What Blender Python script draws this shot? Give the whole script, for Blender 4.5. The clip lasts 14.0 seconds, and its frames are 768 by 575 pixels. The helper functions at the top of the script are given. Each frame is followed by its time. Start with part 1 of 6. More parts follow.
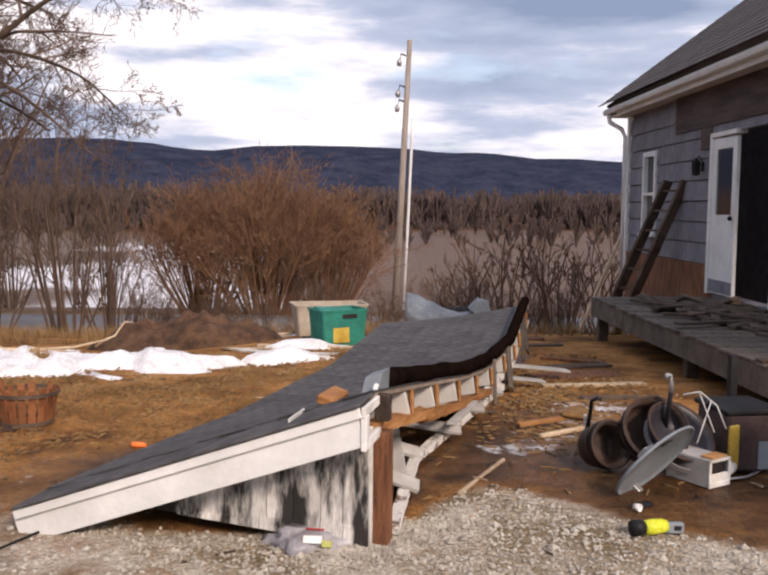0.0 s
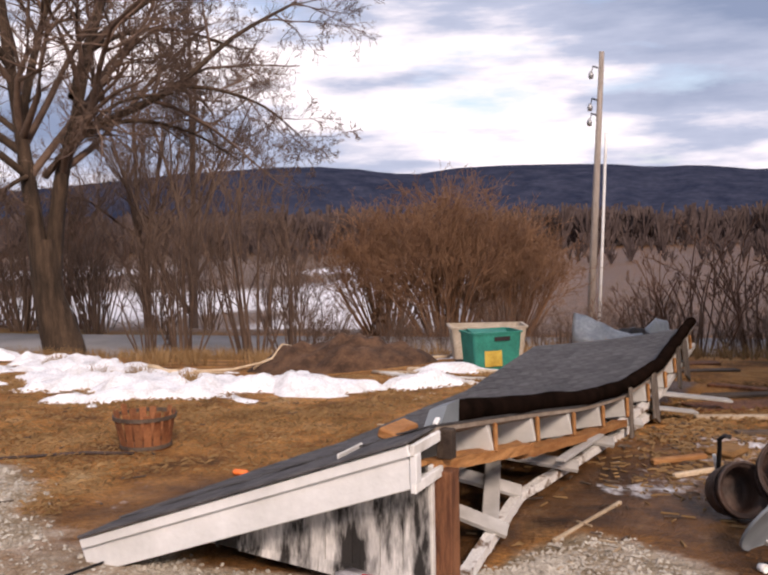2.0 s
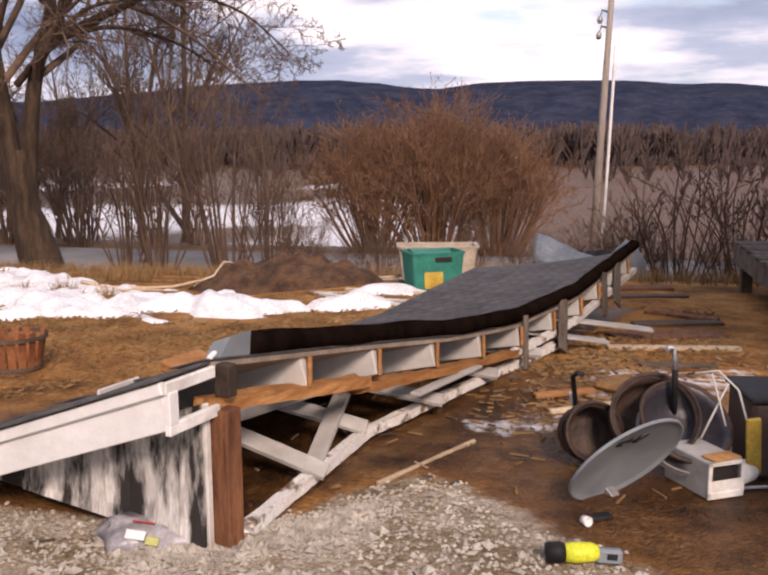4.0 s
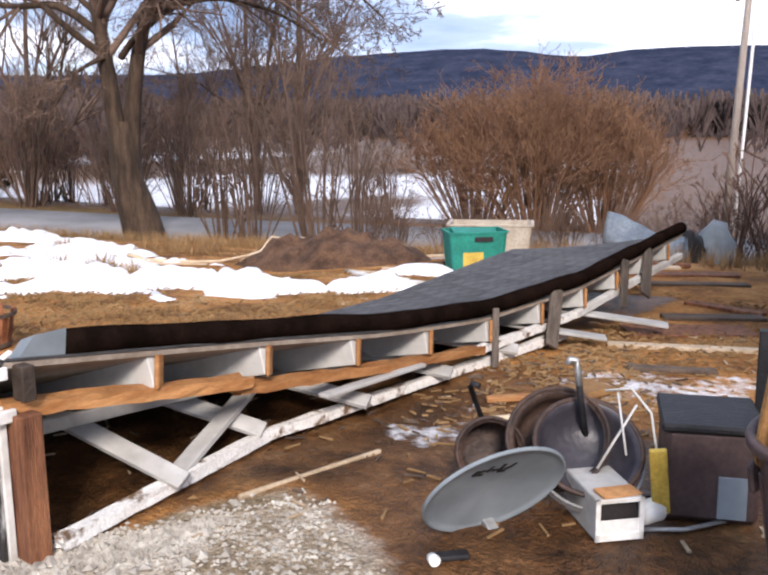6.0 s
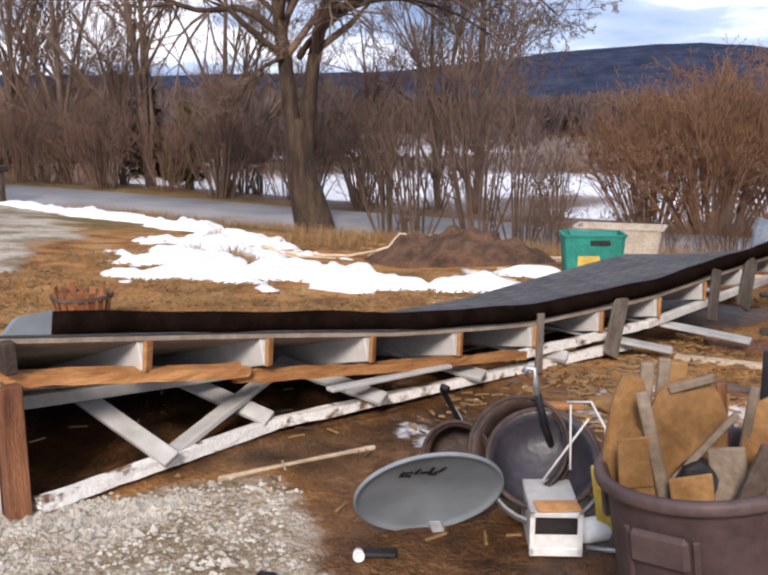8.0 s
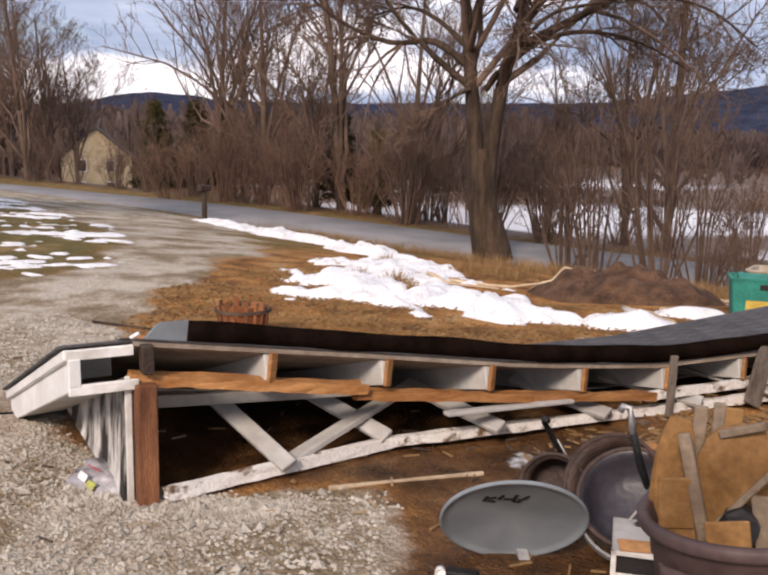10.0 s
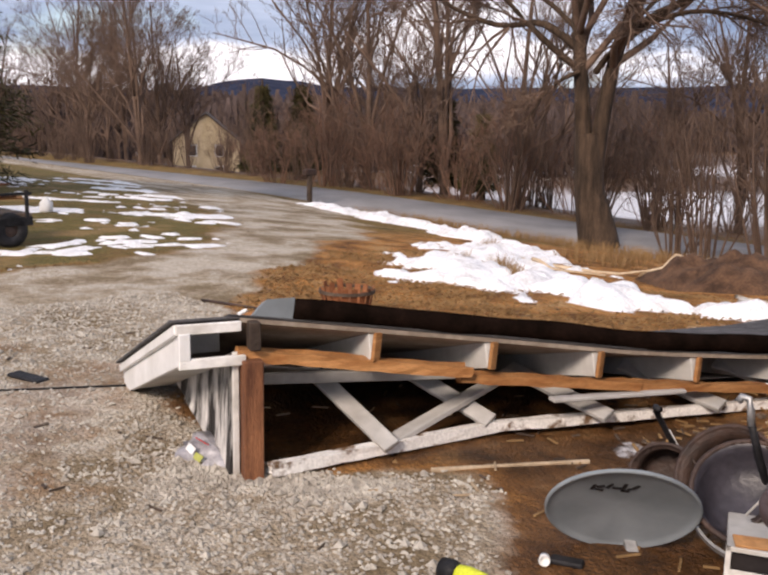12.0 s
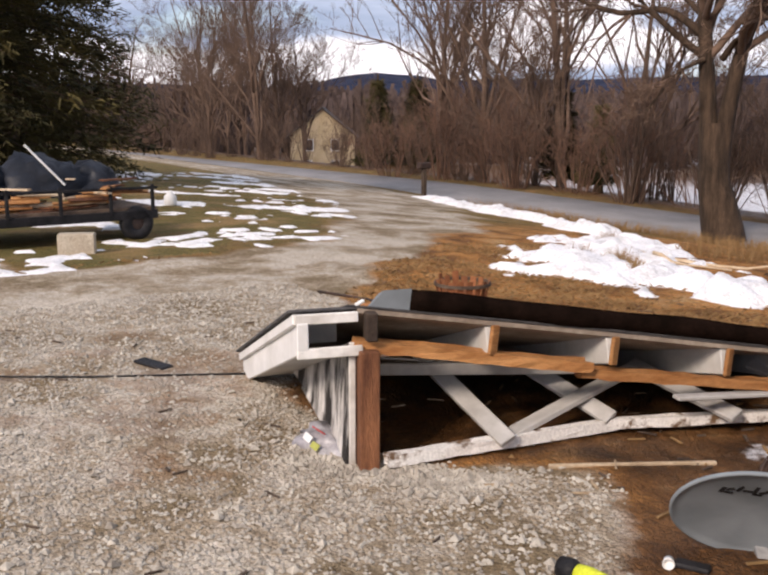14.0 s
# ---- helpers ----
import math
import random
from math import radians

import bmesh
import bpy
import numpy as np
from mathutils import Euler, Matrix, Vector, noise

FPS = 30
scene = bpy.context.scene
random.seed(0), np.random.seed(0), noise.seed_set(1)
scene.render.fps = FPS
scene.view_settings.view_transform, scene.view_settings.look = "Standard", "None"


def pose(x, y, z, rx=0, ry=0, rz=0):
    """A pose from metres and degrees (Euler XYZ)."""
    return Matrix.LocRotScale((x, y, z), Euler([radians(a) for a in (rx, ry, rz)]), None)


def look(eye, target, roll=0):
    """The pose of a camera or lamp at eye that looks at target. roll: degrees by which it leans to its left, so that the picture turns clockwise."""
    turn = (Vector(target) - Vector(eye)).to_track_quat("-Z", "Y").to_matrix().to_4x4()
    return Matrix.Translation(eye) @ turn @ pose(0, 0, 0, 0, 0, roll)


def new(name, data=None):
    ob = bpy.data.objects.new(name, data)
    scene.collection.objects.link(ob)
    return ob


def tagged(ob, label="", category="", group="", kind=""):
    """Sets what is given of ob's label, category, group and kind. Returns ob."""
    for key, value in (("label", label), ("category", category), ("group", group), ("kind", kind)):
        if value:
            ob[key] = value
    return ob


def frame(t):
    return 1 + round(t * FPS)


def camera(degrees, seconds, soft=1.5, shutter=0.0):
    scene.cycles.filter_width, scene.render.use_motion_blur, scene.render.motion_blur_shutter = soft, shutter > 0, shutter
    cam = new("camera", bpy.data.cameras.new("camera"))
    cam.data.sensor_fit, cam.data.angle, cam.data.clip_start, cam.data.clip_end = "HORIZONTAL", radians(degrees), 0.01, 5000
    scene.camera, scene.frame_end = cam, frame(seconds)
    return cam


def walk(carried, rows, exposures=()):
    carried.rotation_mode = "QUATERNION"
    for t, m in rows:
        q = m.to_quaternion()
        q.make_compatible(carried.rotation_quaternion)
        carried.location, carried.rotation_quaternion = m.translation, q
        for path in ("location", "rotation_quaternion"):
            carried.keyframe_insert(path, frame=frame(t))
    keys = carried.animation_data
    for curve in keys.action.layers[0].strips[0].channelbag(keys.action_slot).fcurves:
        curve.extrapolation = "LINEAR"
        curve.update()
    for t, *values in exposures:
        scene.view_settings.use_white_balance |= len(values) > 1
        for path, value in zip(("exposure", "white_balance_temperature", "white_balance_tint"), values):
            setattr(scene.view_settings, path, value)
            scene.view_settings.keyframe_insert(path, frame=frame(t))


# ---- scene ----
cam = camera(45.4, 14.0, 2.4)
PATH = [
    (0, (-0.301, -0.236, 1.565), (-0.161, 4.743, 1.121), 0.58),
    (0.5, (-0.217, -0.152, 1.548), (-0.208, 4.829, 1.118), 0.07),
    (1, (-0.094, -0.058, 1.540), (-0.324, 4.920, 1.137), -0.26),
    (1.5, (0.076, 0.057, 1.532), (-0.503, 5.011, 1.180), -0.45),
    (2, (0.303, 0.187, 1.543), (-0.659, 5.083, 1.214), -1.04),
    (2.5, (0.525, 0.325, 1.524), (-0.654, 5.170, 1.142), -1.03),
    (3, (0.715, 0.496, 1.523), (-0.394, 5.340, 0.970), -0.47),
    (3.5, (0.913, 0.649, 1.508), (-0.126, 5.490, 0.809), -0.28),
    (3.7, (0.990, 0.712, 1.507), (-0.041, 5.548, 0.763), -0.30),
    (5.8, (1.963, 1.495, 1.532), (0.260, 6.109, 0.633), -0.35),
    (6, (2.057, 1.574, 1.528), (0.282, 6.155, 0.597), -0.49),
    (6.5, (2.278, 1.757, 1.528), (0.293, 6.230, 0.499), -0.62),
    (7, (2.473, 1.871, 1.521), (0.267, 6.237, 0.482), -0.55),
    (9.5, (3.241, 1.964, 1.593), (-0.153, 5.550, 0.806), 0.64),
    (10, (3.236, 1.993, 1.574), (-0.285, 5.453, 0.782), 1.04),
    (10.5, (3.226, 1.993, 1.565), (-0.389, 5.348, 0.743), 0.95),
    (11, (3.209, 2.005, 1.555), (-0.491, 5.262, 0.717), 1.02),
    (11.5, (3.199, 2.008, 1.546), (-0.587, 5.160, 0.690), 1.08),
    (12, (3.194, 2.004, 1.544), (-0.679, 5.042, 0.666), 1.01),
    (12.5, (3.189, 2.002, 1.547), (-0.776, 4.911, 0.643), 0.83),
    (13, (3.173, 2.014, 1.540), (-0.889, 4.784, 0.632), 0.68),
    (13.5, (3.149, 2.020, 1.529), (-1.014, 4.637, 0.619), 0.44),
    (14, (3.158, 2.007, 1.528), (-1.056, 4.535, 0.610), 0.24),
]
walk(cam, [(t, look(eye, target, roll)) for t, eye, target, roll in PATH], [(0, 0.25, 6950, 22), (1.5, 0.22, 6950, 23), (3.0, 0.18, 7200, 29), (3.7, 0.2, 7200, 29), (6, 0.78, 6100, 17), (7.2, 0.78, 5950, 15), (9.3, 0.32, 6800, 21), (14, 0.32, 6800, 20)])

# ---- light ----
world = bpy.data.worlds.new("world")
scene.world = world
world.use_nodes = True
wn, wl = world.node_tree.nodes, world.node_tree.links
wn.clear()


def wnode(kind, **values):
    n = wn.new(kind)
    for key, value in values.items():
        n.inputs[key].default_value = value
    return n


w_out = wn.new("ShaderNodeOutputWorld")
w_bg = wnode("ShaderNodeBackground", Strength=1.0)
w_sky = wn.new("ShaderNodeTexSky")
w_sky.sky_type = "NISHITA"
w_sky.sun_disc = False
w_sky.sun_elevation, w_sky.sun_rotation = radians(32), radians(155)
w_dim = wn.new("ShaderNodeVectorMath")
w_dim.operation = "SCALE"
w_dim.inputs["Scale"].default_value = 0.13
w_co = wn.new("ShaderNodeTexCoord")
w_sep = wn.new("ShaderNodeSeparateXYZ")
w_map = wn.new("ShaderNodeMapping")
w_map.inputs["Scale"].default_value = (1.6, 1.6, 7.0)
w_map.inputs["Location"].default_value = (0.35, 0.2, 0.55)
w_noise = wnode("ShaderNodeTexNoise", Scale=1.7, Detail=7.0, Roughness=0.55)
w_cover = wn.new("ShaderNodeValToRGB")
w_cover.color_ramp.elements[0].position, w_cover.color_ramp.elements[1].position = 0.34, 0.44
w_map2 = wn.new("ShaderNodeMapping")
w_map2.inputs["Scale"].default_value = (1.0, 1.0, 5.0)
w_map2.inputs["Location"].default_value = (3.1, 1.2, 0.3)
w_noise2 = wnode("ShaderNodeTexNoise", Scale=2.2, Detail=7.0, Roughness=0.55)
w_tone = wn.new("ShaderNodeValToRGB")
els = w_tone.color_ramp.elements
els[0].position, els[0].color = 0.36, (0.23, 0.32, 0.47, 1)
els[1].position, els[1].color = 0.58, (1.00, 1.02, 1.05, 1)
el = els.new(0.50)
el.color = (0.44, 0.54, 0.69, 1)
w_mix = wn.new("ShaderNodeMix")
w_mix.data_type = "RGBA"
wl.new(w_co.outputs["Generated"], w_map.inputs["Vector"])
wl.new(w_map.outputs[0], w_noise.inputs["Vector"])
wl.new(w_co.outputs["Generated"], w_map2.inputs["Vector"])
wl.new(w_map2.outputs[0], w_noise2.inputs["Vector"])
wl.new(w_noise.outputs[0], w_cover.inputs[0])
wl.new(w_noise2.outputs[0], w_tone.inputs[0])
wl.new(w_sky.outputs[0], w_dim.inputs[0])
wl.new(w_cover.outputs[0], w_mix.inputs[0])
wl.new(w_dim.outputs[0], w_mix.inputs[6])
wl.new(w_tone.outputs[0], w_mix.inputs[7])
wl.new(w_mix.outputs[2], w_bg.inputs["Color"])
wl.new(w_bg.outputs[0], w_out.inputs[0])

sun_data = bpy.data.lights.new("sun", "SUN")
sun_data.energy, sun_data.angle, sun_data.color = 2.7, radians(12), (1.0, 0.90, 0.76)
sun = new("sun", sun_data)
sun.matrix_world = look((6, -13, 9.0), (0, 0, 0))


# ---- materials ----
def material(name, base, rough=0.8, metal=0.0, second=None, scale=6.0, detail=6.0, fine=None, bump=0.0, bump_scale=40.0,
             stretch=(1, 1, 1), contrast=(0.35, 0.65), vary=0.0, spec=0.4, space="Object", grain=0.22):
    """A surface with two colours in noise, fine grain and relief."""
    m = bpy.data.materials.new(name)
    m.use_nodes = True
    nt = m.node_tree
    n, l = nt.nodes, nt.links
    b = n["Principled BSDF"]
    b.inputs["Roughness"].default_value, b.inputs["Metallic"].default_value = rough, metal
    b.inputs["Specular IOR Level"].default_value = spec
    co = n.new("ShaderNodeTexCoord")
    mp = n.new("ShaderNodeMapping")
    mp.inputs["Scale"].default_value = stretch
    l.new(co.outputs[space], mp.inputs["Vector"])
    a = n.new("ShaderNodeTexNoise")
    a.inputs["Scale"].default_value, a.inputs["Detail"].default_value = scale, detail
    a.inputs["Roughness"].default_value = 0.62
    l.new(mp.outputs[0], a.inputs["Vector"])
    ramp = n.new("ShaderNodeValToRGB")
    ramp.color_ramp.elements[0].position, ramp.color_ramp.elements[1].position = contrast
    ramp.color_ramp.elements[0].color = (*base, 1)
    ramp.color_ramp.elements[1].color = (*(second or [min(1, c * 1.35) for c in base]), 1)
    l.new(a.outputs[0], ramp.inputs[0])
    f = n.new("ShaderNodeTexNoise")
    f.inputs["Scale"].default_value, f.inputs["Detail"].default_value = fine or scale * 9, 4
    l.new(mp.outputs[0], f.inputs["Vector"])
    hsv = n.new("ShaderNodeHueSaturation")
    mr = n.new("ShaderNodeMapRange")
    mr.inputs["From Min"].default_value, mr.inputs["From Max"].default_value = 0.25, 0.75
    mr.inputs["To Min"].default_value, mr.inputs["To Max"].default_value = 1 - grain, 1 + grain
    l.new(f.outputs[0], mr.inputs[0])
    last = mr.outputs[0]
    if vary:
        info = n.new("ShaderNodeObjectInfo")
        v = n.new("ShaderNodeMapRange")
        v.inputs["To Min"].default_value, v.inputs["To Max"].default_value = 1 - vary, 1 + vary
        l.new(info.outputs["Random"], v.inputs[0])
        mul = n.new("ShaderNodeMath")
        mul.operation = "MULTIPLY"
        l.new(last, mul.inputs[0])
        l.new(v.outputs[0], mul.inputs[1])
        last = mul.outputs[0]
    l.new(last, hsv.inputs["Value"])
    l.new(ramp.outputs[0], hsv.inputs["Color"])
    l.new(hsv.outputs[0], b.inputs["Base Color"])
    if bump:
        g = n.new("ShaderNodeTexNoise")
        g.inputs["Scale"].default_value, g.inputs["Detail"].default_value = bump_scale, 5
        l.new(mp.outputs[0], g.inputs["Vector"])
        bp = n.new("ShaderNodeBump")
        bp.inputs["Strength"].default_value, bp.inputs["Distance"].default_value = bump, 0.02
        l.new(g.outputs[0], bp.inputs["Height"])
        l.new(bp.outputs[0], b.inputs["Normal"])
    return m


M = {}
M["white_paint"] = material("white_paint", (0.66, 0.66, 0.64), 0.6, second=(0.80, 0.80, 0.79), scale=2.5, bump=0.12, grain=0.05)
M["old_white"] = material("old_white", (0.46, 0.43, 0.38), 0.75, second=(0.80, 0.79, 0.76), scale=3, bump=0.15, vary=0.08, grain=0.10)
M["soffit"] = material("soffit", (0.46, 0.45, 0.42), 0.7, second=(0.62, 0.61, 0.58), scale=2.5, bump=0.12, grain=0.06)
M["shingle"] = material("shingle", (0.055, 0.053, 0.055), 0.9, second=(0.115, 0.11, 0.112), scale=9, fine=160, bump=0.6, bump_scale=220, vary=0.22)
M["felt"] = material("felt", (0.006, 0.004, 0.003), 0.95, second=(0.014, 0.008, 0.006), scale=6, bump=0.3, spec=0.0)
M["fresh_wood"] = material("fresh_wood", (0.30, 0.12, 0.035), 0.75, second=(0.48, 0.24, 0.09), scale=4, stretch=(1, 1, 6), bump=0.4, vary=0.15)
M["red_wood"] = material("red_wood", (0.075, 0.026, 0.012), 0.8, second=(0.24, 0.10, 0.045), scale=5, stretch=(4, 4, 0.7), bump=0.4, vary=0.15)
M["pale_wood"] = material("pale_wood", (0.40, 0.29, 0.18), 0.75, second=(0.60, 0.48, 0.34), scale=5, bump=0.4, vary=0.15)
M["grey_wood"] = material("grey_wood", (0.075, 0.058, 0.046), 0.85, second=(0.17, 0.14, 0.115), scale=5, stretch=(6, 1, 1), bump=0.5, vary=0.3)
M["dark_wood"] = material("dark_wood", (0.05, 0.033, 0.024), 0.85, second=(0.12, 0.085, 0.06), scale=5, bump=0.5, vary=0.25)
M["bark"] = material("bark", (0.026, 0.017, 0.011), 0.95, second=(0.090, 0.058, 0.038), scale=2.2, stretch=(3, 3, 0.6), fine=18, bump=1.0, bump_scale=9)
M["twig"] = material("twig", (0.085, 0.054, 0.040), 0.9, second=(0.19, 0.125, 0.090), scale=0.8)
M["twig_orange"] = material("twig_orange", (0.145, 0.072, 0.038), 0.9, second=(0.265, 0.145, 0.080), scale=0.9)
M["twig_red"] = material("twig_red", (0.105, 0.056, 0.038), 0.9, second=(0.205, 0.118, 0.078), scale=0.9)
M["twig_dark"] = material("twig_dark", (0.070, 0.044, 0.032), 0.9, second=(0.16, 0.105, 0.075), scale=0.9)
M["siding"] = material("siding", (0.15, 0.145, 0.17), 0.8, second=(0.22, 0.215, 0.245), scale=2.5, stretch=(1, 1, 0.35), bump=0.3, vary=0.10)
M["roofing"] = material("roofing", (0.06, 0.05, 0.048), 0.9, second=(0.11, 0.095, 0.09), scale=4, fine=90, bump=0.5, bump_scale=120, vary=0.15)
# near-black colour that stands for shade inside openings
M["inside_shade"] = material("inside_shade", (0.02, 0.016, 0.016), 0.9)
M["glass"] = material("glass", (0.02, 0.022, 0.028), 0.06, spec=0.8)
M["snow"] = material("snow", (0.60, 0.585, 0.57), 0.6, second=(0.84, 0.84, 0.85), scale=4, contrast=(0.28, 0.52), bump=0.8, bump_scale=14)
M["sack"] = material("sack", (0.008, 0.010, 0.015), 0.5, second=(0.020, 0.025, 0.036), scale=4, bump=0.5, bump_scale=10, spec=0.25)
M["old_snow"] = material("old_snow", (0.62, 0.58, 0.53), 0.6, second=(0.84, 0.83, 0.82), scale=3, bump=0.6, bump_scale=14)
M["asphalt"] = material("asphalt", (0.17, 0.165, 0.165), 0.85, second=(0.26, 0.25, 0.25), scale=0.5, fine=30, bump=0.2)
M["rust"] = material("rust", (0.028, 0.018, 0.015), 0.6, second=(0.075, 0.042, 0.030), scale=7, bump=0.4)
M["dish_grey"] = material("dish_grey", (0.185, 0.212, 0.230), 0.55, second=(0.240, 0.268, 0.288), scale=2, fine=5, bump=0.03, spec=0.25)
M["bin_brown"] = material("bin_brown", (0.048, 0.029, 0.027), 0.6, second=(0.085, 0.054, 0.050), scale=4, bump=0.1)
M["cardboard"] = material("cardboard", (0.155, 0.075, 0.022), 0.8, second=(0.27, 0.145, 0.052), scale=6, bump=0.2, vary=0.2)
M["green"] = material("green", (0.012, 0.16, 0.12), 0.6, second=(0.02, 0.24, 0.18), scale=5, bump=0.1)
M["beige"] = material("beige", (0.36, 0.30, 0.23), 0.7, second=(0.48, 0.42, 0.34), scale=5)
M["yellow"] = material("yellow", (0.38, 0.24, 0.03), 0.7, second=(0.55, 0.39, 0.07), scale=8)
M["lime"] = material("lime", (0.55, 0.60, 0.02), 0.5, second=(0.72, 0.75, 0.06), scale=8)
M["tarp"] = material("tarp", (0.20, 0.25, 0.31), 0.5, second=(0.34, 0.40, 0.47), scale=3, bump=0.4, bump_scale=8)
M["black"] = material("black", (0.010, 0.010, 0.011), 0.55, second=(0.024, 0.023, 0.025), scale=6, bump=0.3, spec=0.2)
M["basin_black"] = material("basin_black", (0.022, 0.020, 0.026), 0.42, second=(0.050, 0.045, 0.055), scale=5, bump=0.15)
M["grey_metal"] = material("grey_metal", (0.30, 0.30, 0.30), 0.45, metal=0.6, second=(0.45, 0.45, 0.45), scale=6)
M["pole"] = material("pole", (0.24, 0.20, 0.17), 0.9, second=(0.36, 0.31, 0.27), scale=3, stretch=(4, 4, 0.4), bump=0.4)
M["orange_basket"] = material("orange_basket", (0.15, 0.048, 0.017), 0.8, second=(0.29, 0.115, 0.046), scale=7, bump=0.3, vary=0.2)
M["orange"] = material("orange", (0.75, 0.16, 0.03), 0.6)
M["print_green"] = material("print_green", (0.30, 0.33, 0.05), 0.4, second=(0.42, 0.42, 0.12), scale=20)
M["red"] = material("red", (0.45, 0.03, 0.03), 0.5)
M["soil"] = material("soil", (0.040, 0.020, 0.011), 0.95, second=(0.125, 0.066, 0.036), scale=5, fine=40, bump=1.0, bump_scale=16)
M["conifer"] = material("conifer", (0.014, 0.017, 0.007), 0.85, second=(0.095, 0.075, 0.020), scale=1.1)
# distance haze over the wooded ridge is put into this blue base colour
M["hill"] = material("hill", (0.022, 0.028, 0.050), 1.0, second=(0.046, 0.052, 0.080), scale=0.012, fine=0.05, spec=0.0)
# brown of the far woods greyed towards purple to carry the haze
M["wood_far"] = material("wood_far", (0.060, 0.045, 0.044), 1.0, second=(0.115, 0.086, 0.078), scale=0.25, fine=1.5, spec=0.0)
M["concrete"] = material("concrete", (0.38, 0.32, 0.24), 0.9, second=(0.48, 0.42, 0.33), scale=6, bump=0.4)
M["far_wall"] = material("far_wall", (0.44, 0.34, 0.20), 0.85, second=(0.56, 0.45, 0.30), scale=1)
M["straw"] = material("straw", (0.17, 0.095, 0.036), 0.9, second=(0.32, 0.20, 0.09), scale=2)
M["stone"] = material("stone", (0.24, 0.21, 0.17), 0.85, second=(0.52, 0.48, 0.41), scale=9, fine=40, bump=0.4)
M["lath"] = material("lath", (0.13, 0.09, 0.058), 0.85, second=(0.26, 0.20, 0.145), scale=6, bump=0.3, vary=0.25)
M["sheathing"] = material("sheathing", (0.22, 0.17, 0.13), 0.85, second=(0.38, 0.32, 0.26), scale=3, bump=0.3)
M["worn_white"] = material("worn_white", (0.17, 0.10, 0.055), 0.75, second=(0.80, 0.78, 0.74), scale=9, contrast=(0.38, 0.47), detail=8, bump=0.3)
# white paint darkened for the shade under the fallen roof; also dulls the heater
M["dimmed_white"] = material("dimmed_white", (0.30, 0.285, 0.26), 0.7, second=(0.50, 0.49, 0.47), scale=2.5, bump=0.10, vary=0.1, grain=0.07)
M["bare_brown"] = material("bare_brown", (0.045, 0.028, 0.026), 0.85, second=(0.105, 0.072, 0.064), scale=3, stretch=(1, 0.4, 3), bump=0.3)
M["plastic_clear"] = material("plastic_clear", (0.24, 0.23, 0.25), 0.3, second=(0.42, 0.41, 0.43), scale=9, bump=0.5, bump_scale=18)


# ---- helpers for shapes ----
def part(name, bm, mat, parent=None, label="", smooth=False):
    me = bpy.data.meshes.new(name)
    bm.to_mesh(me)
    bm.free()
    me.materials.append(M[mat])
    if smooth:
        me.polygons.foreach_set("use_smooth", [True] * len(me.polygons))
    ob = new(name, me)
    ob.parent = parent
    return tagged(ob, label)


def thing(name, label, category, at=(0, 0, 0), turn=0.0, group="", kind=""):
    ob = new(name)
    ob.empty_display_size = 0.1
    ob.matrix_basis = pose(*at, 0, 0, turn)
    return tagged(ob, label, category, group, kind)


def box(bm, m, size, bevel=0.0):
    """A box centred at the matrix m, with bevelled edges."""
    made = bmesh.ops.create_cube(bm, size=1.0, matrix=m @ Matrix.Diagonal((*size, 1)))
    if bevel:
        edges = list({e for v in made["verts"] for e in v.link_edges})
        bmesh.ops.bevel(bm, geom=edges, offset=bevel, segments=1, affect="EDGES")
    return bm


def slab(size, at=(0, 0, 0), bevel=0.004, turn=(0, 0, 0)):
    return box(bmesh.new(), pose(*at, *turn), size, bevel)


def beam(bm, a, b, w, h, up=(0, 0, 1), bevel=0.004):
    """A board from a to b, w wide, h high along up."""
    a, b = Vector(a), Vector(b)
    y = (b - a).normalized()
    x = y.cross(Vector(up)).normalized()
    z = x.cross(y)
    m = Matrix((x, y, z)).transposed().to_4x4()
    m.translation = (a + b) / 2
    return box(bm, m, (w, (b - a).length, h), bevel)


def plank(a, b, w, h, up=(0, 0, 1), bevel=0.004):
    return beam(bmesh.new(), a, b, w, h, up, bevel)


def lathe(profile, n=32, bm=None, m=Matrix.Identity(4)):
    """A turned shape from (radius, height) pairs."""
    bm = bm or bmesh.new()
    rings = []
    for r, z in profile:
        rings.append([bm.verts.new(m @ Vector((r * math.cos(2 * math.pi * k / n), r * math.sin(2 * math.pi * k / n), z))) for k in range(n)])
    for a, b in zip(rings, rings[1:]):
        for k in range(n):
            bm.faces.new((a[k], a[(k + 1) % n], b[(k + 1) % n], b[k]))
    return bm


def pipe(bm, pts, radii, n=8, cap=True):
    """A tube along points."""
    pts = [Vector(p) for p in pts]
    if not hasattr(radii, "__len__"):
        radii = [radii] * len(pts)
    rings = []
    for i, p in enumerate(pts):
        d = (pts[min(i + 1, len(pts) - 1)] - pts[max(i - 1, 0)]).normalized()
        x = d.orthogonal().normalized() if abs(d.z) > 0.95 else d.cross(Vector((0, 0, 1))).normalized()
        y = d.cross(x)
        rings.append([bm.verts.new(p + radii[i] * (x * math.cos(2 * math.pi * k / n) + y * math.sin(2 * math.pi * k / n))) for k in range(n)])
    for a, b in zip(rings, rings[1:]):
        for k in range(n):
            bm.faces.new((a[k], a[(k + 1) % n], b[(k + 1) % n], b[k]))
    if cap:
        bm.faces.new(rings[0][::-1])
        bm.faces.new(rings[-1])
    return bm


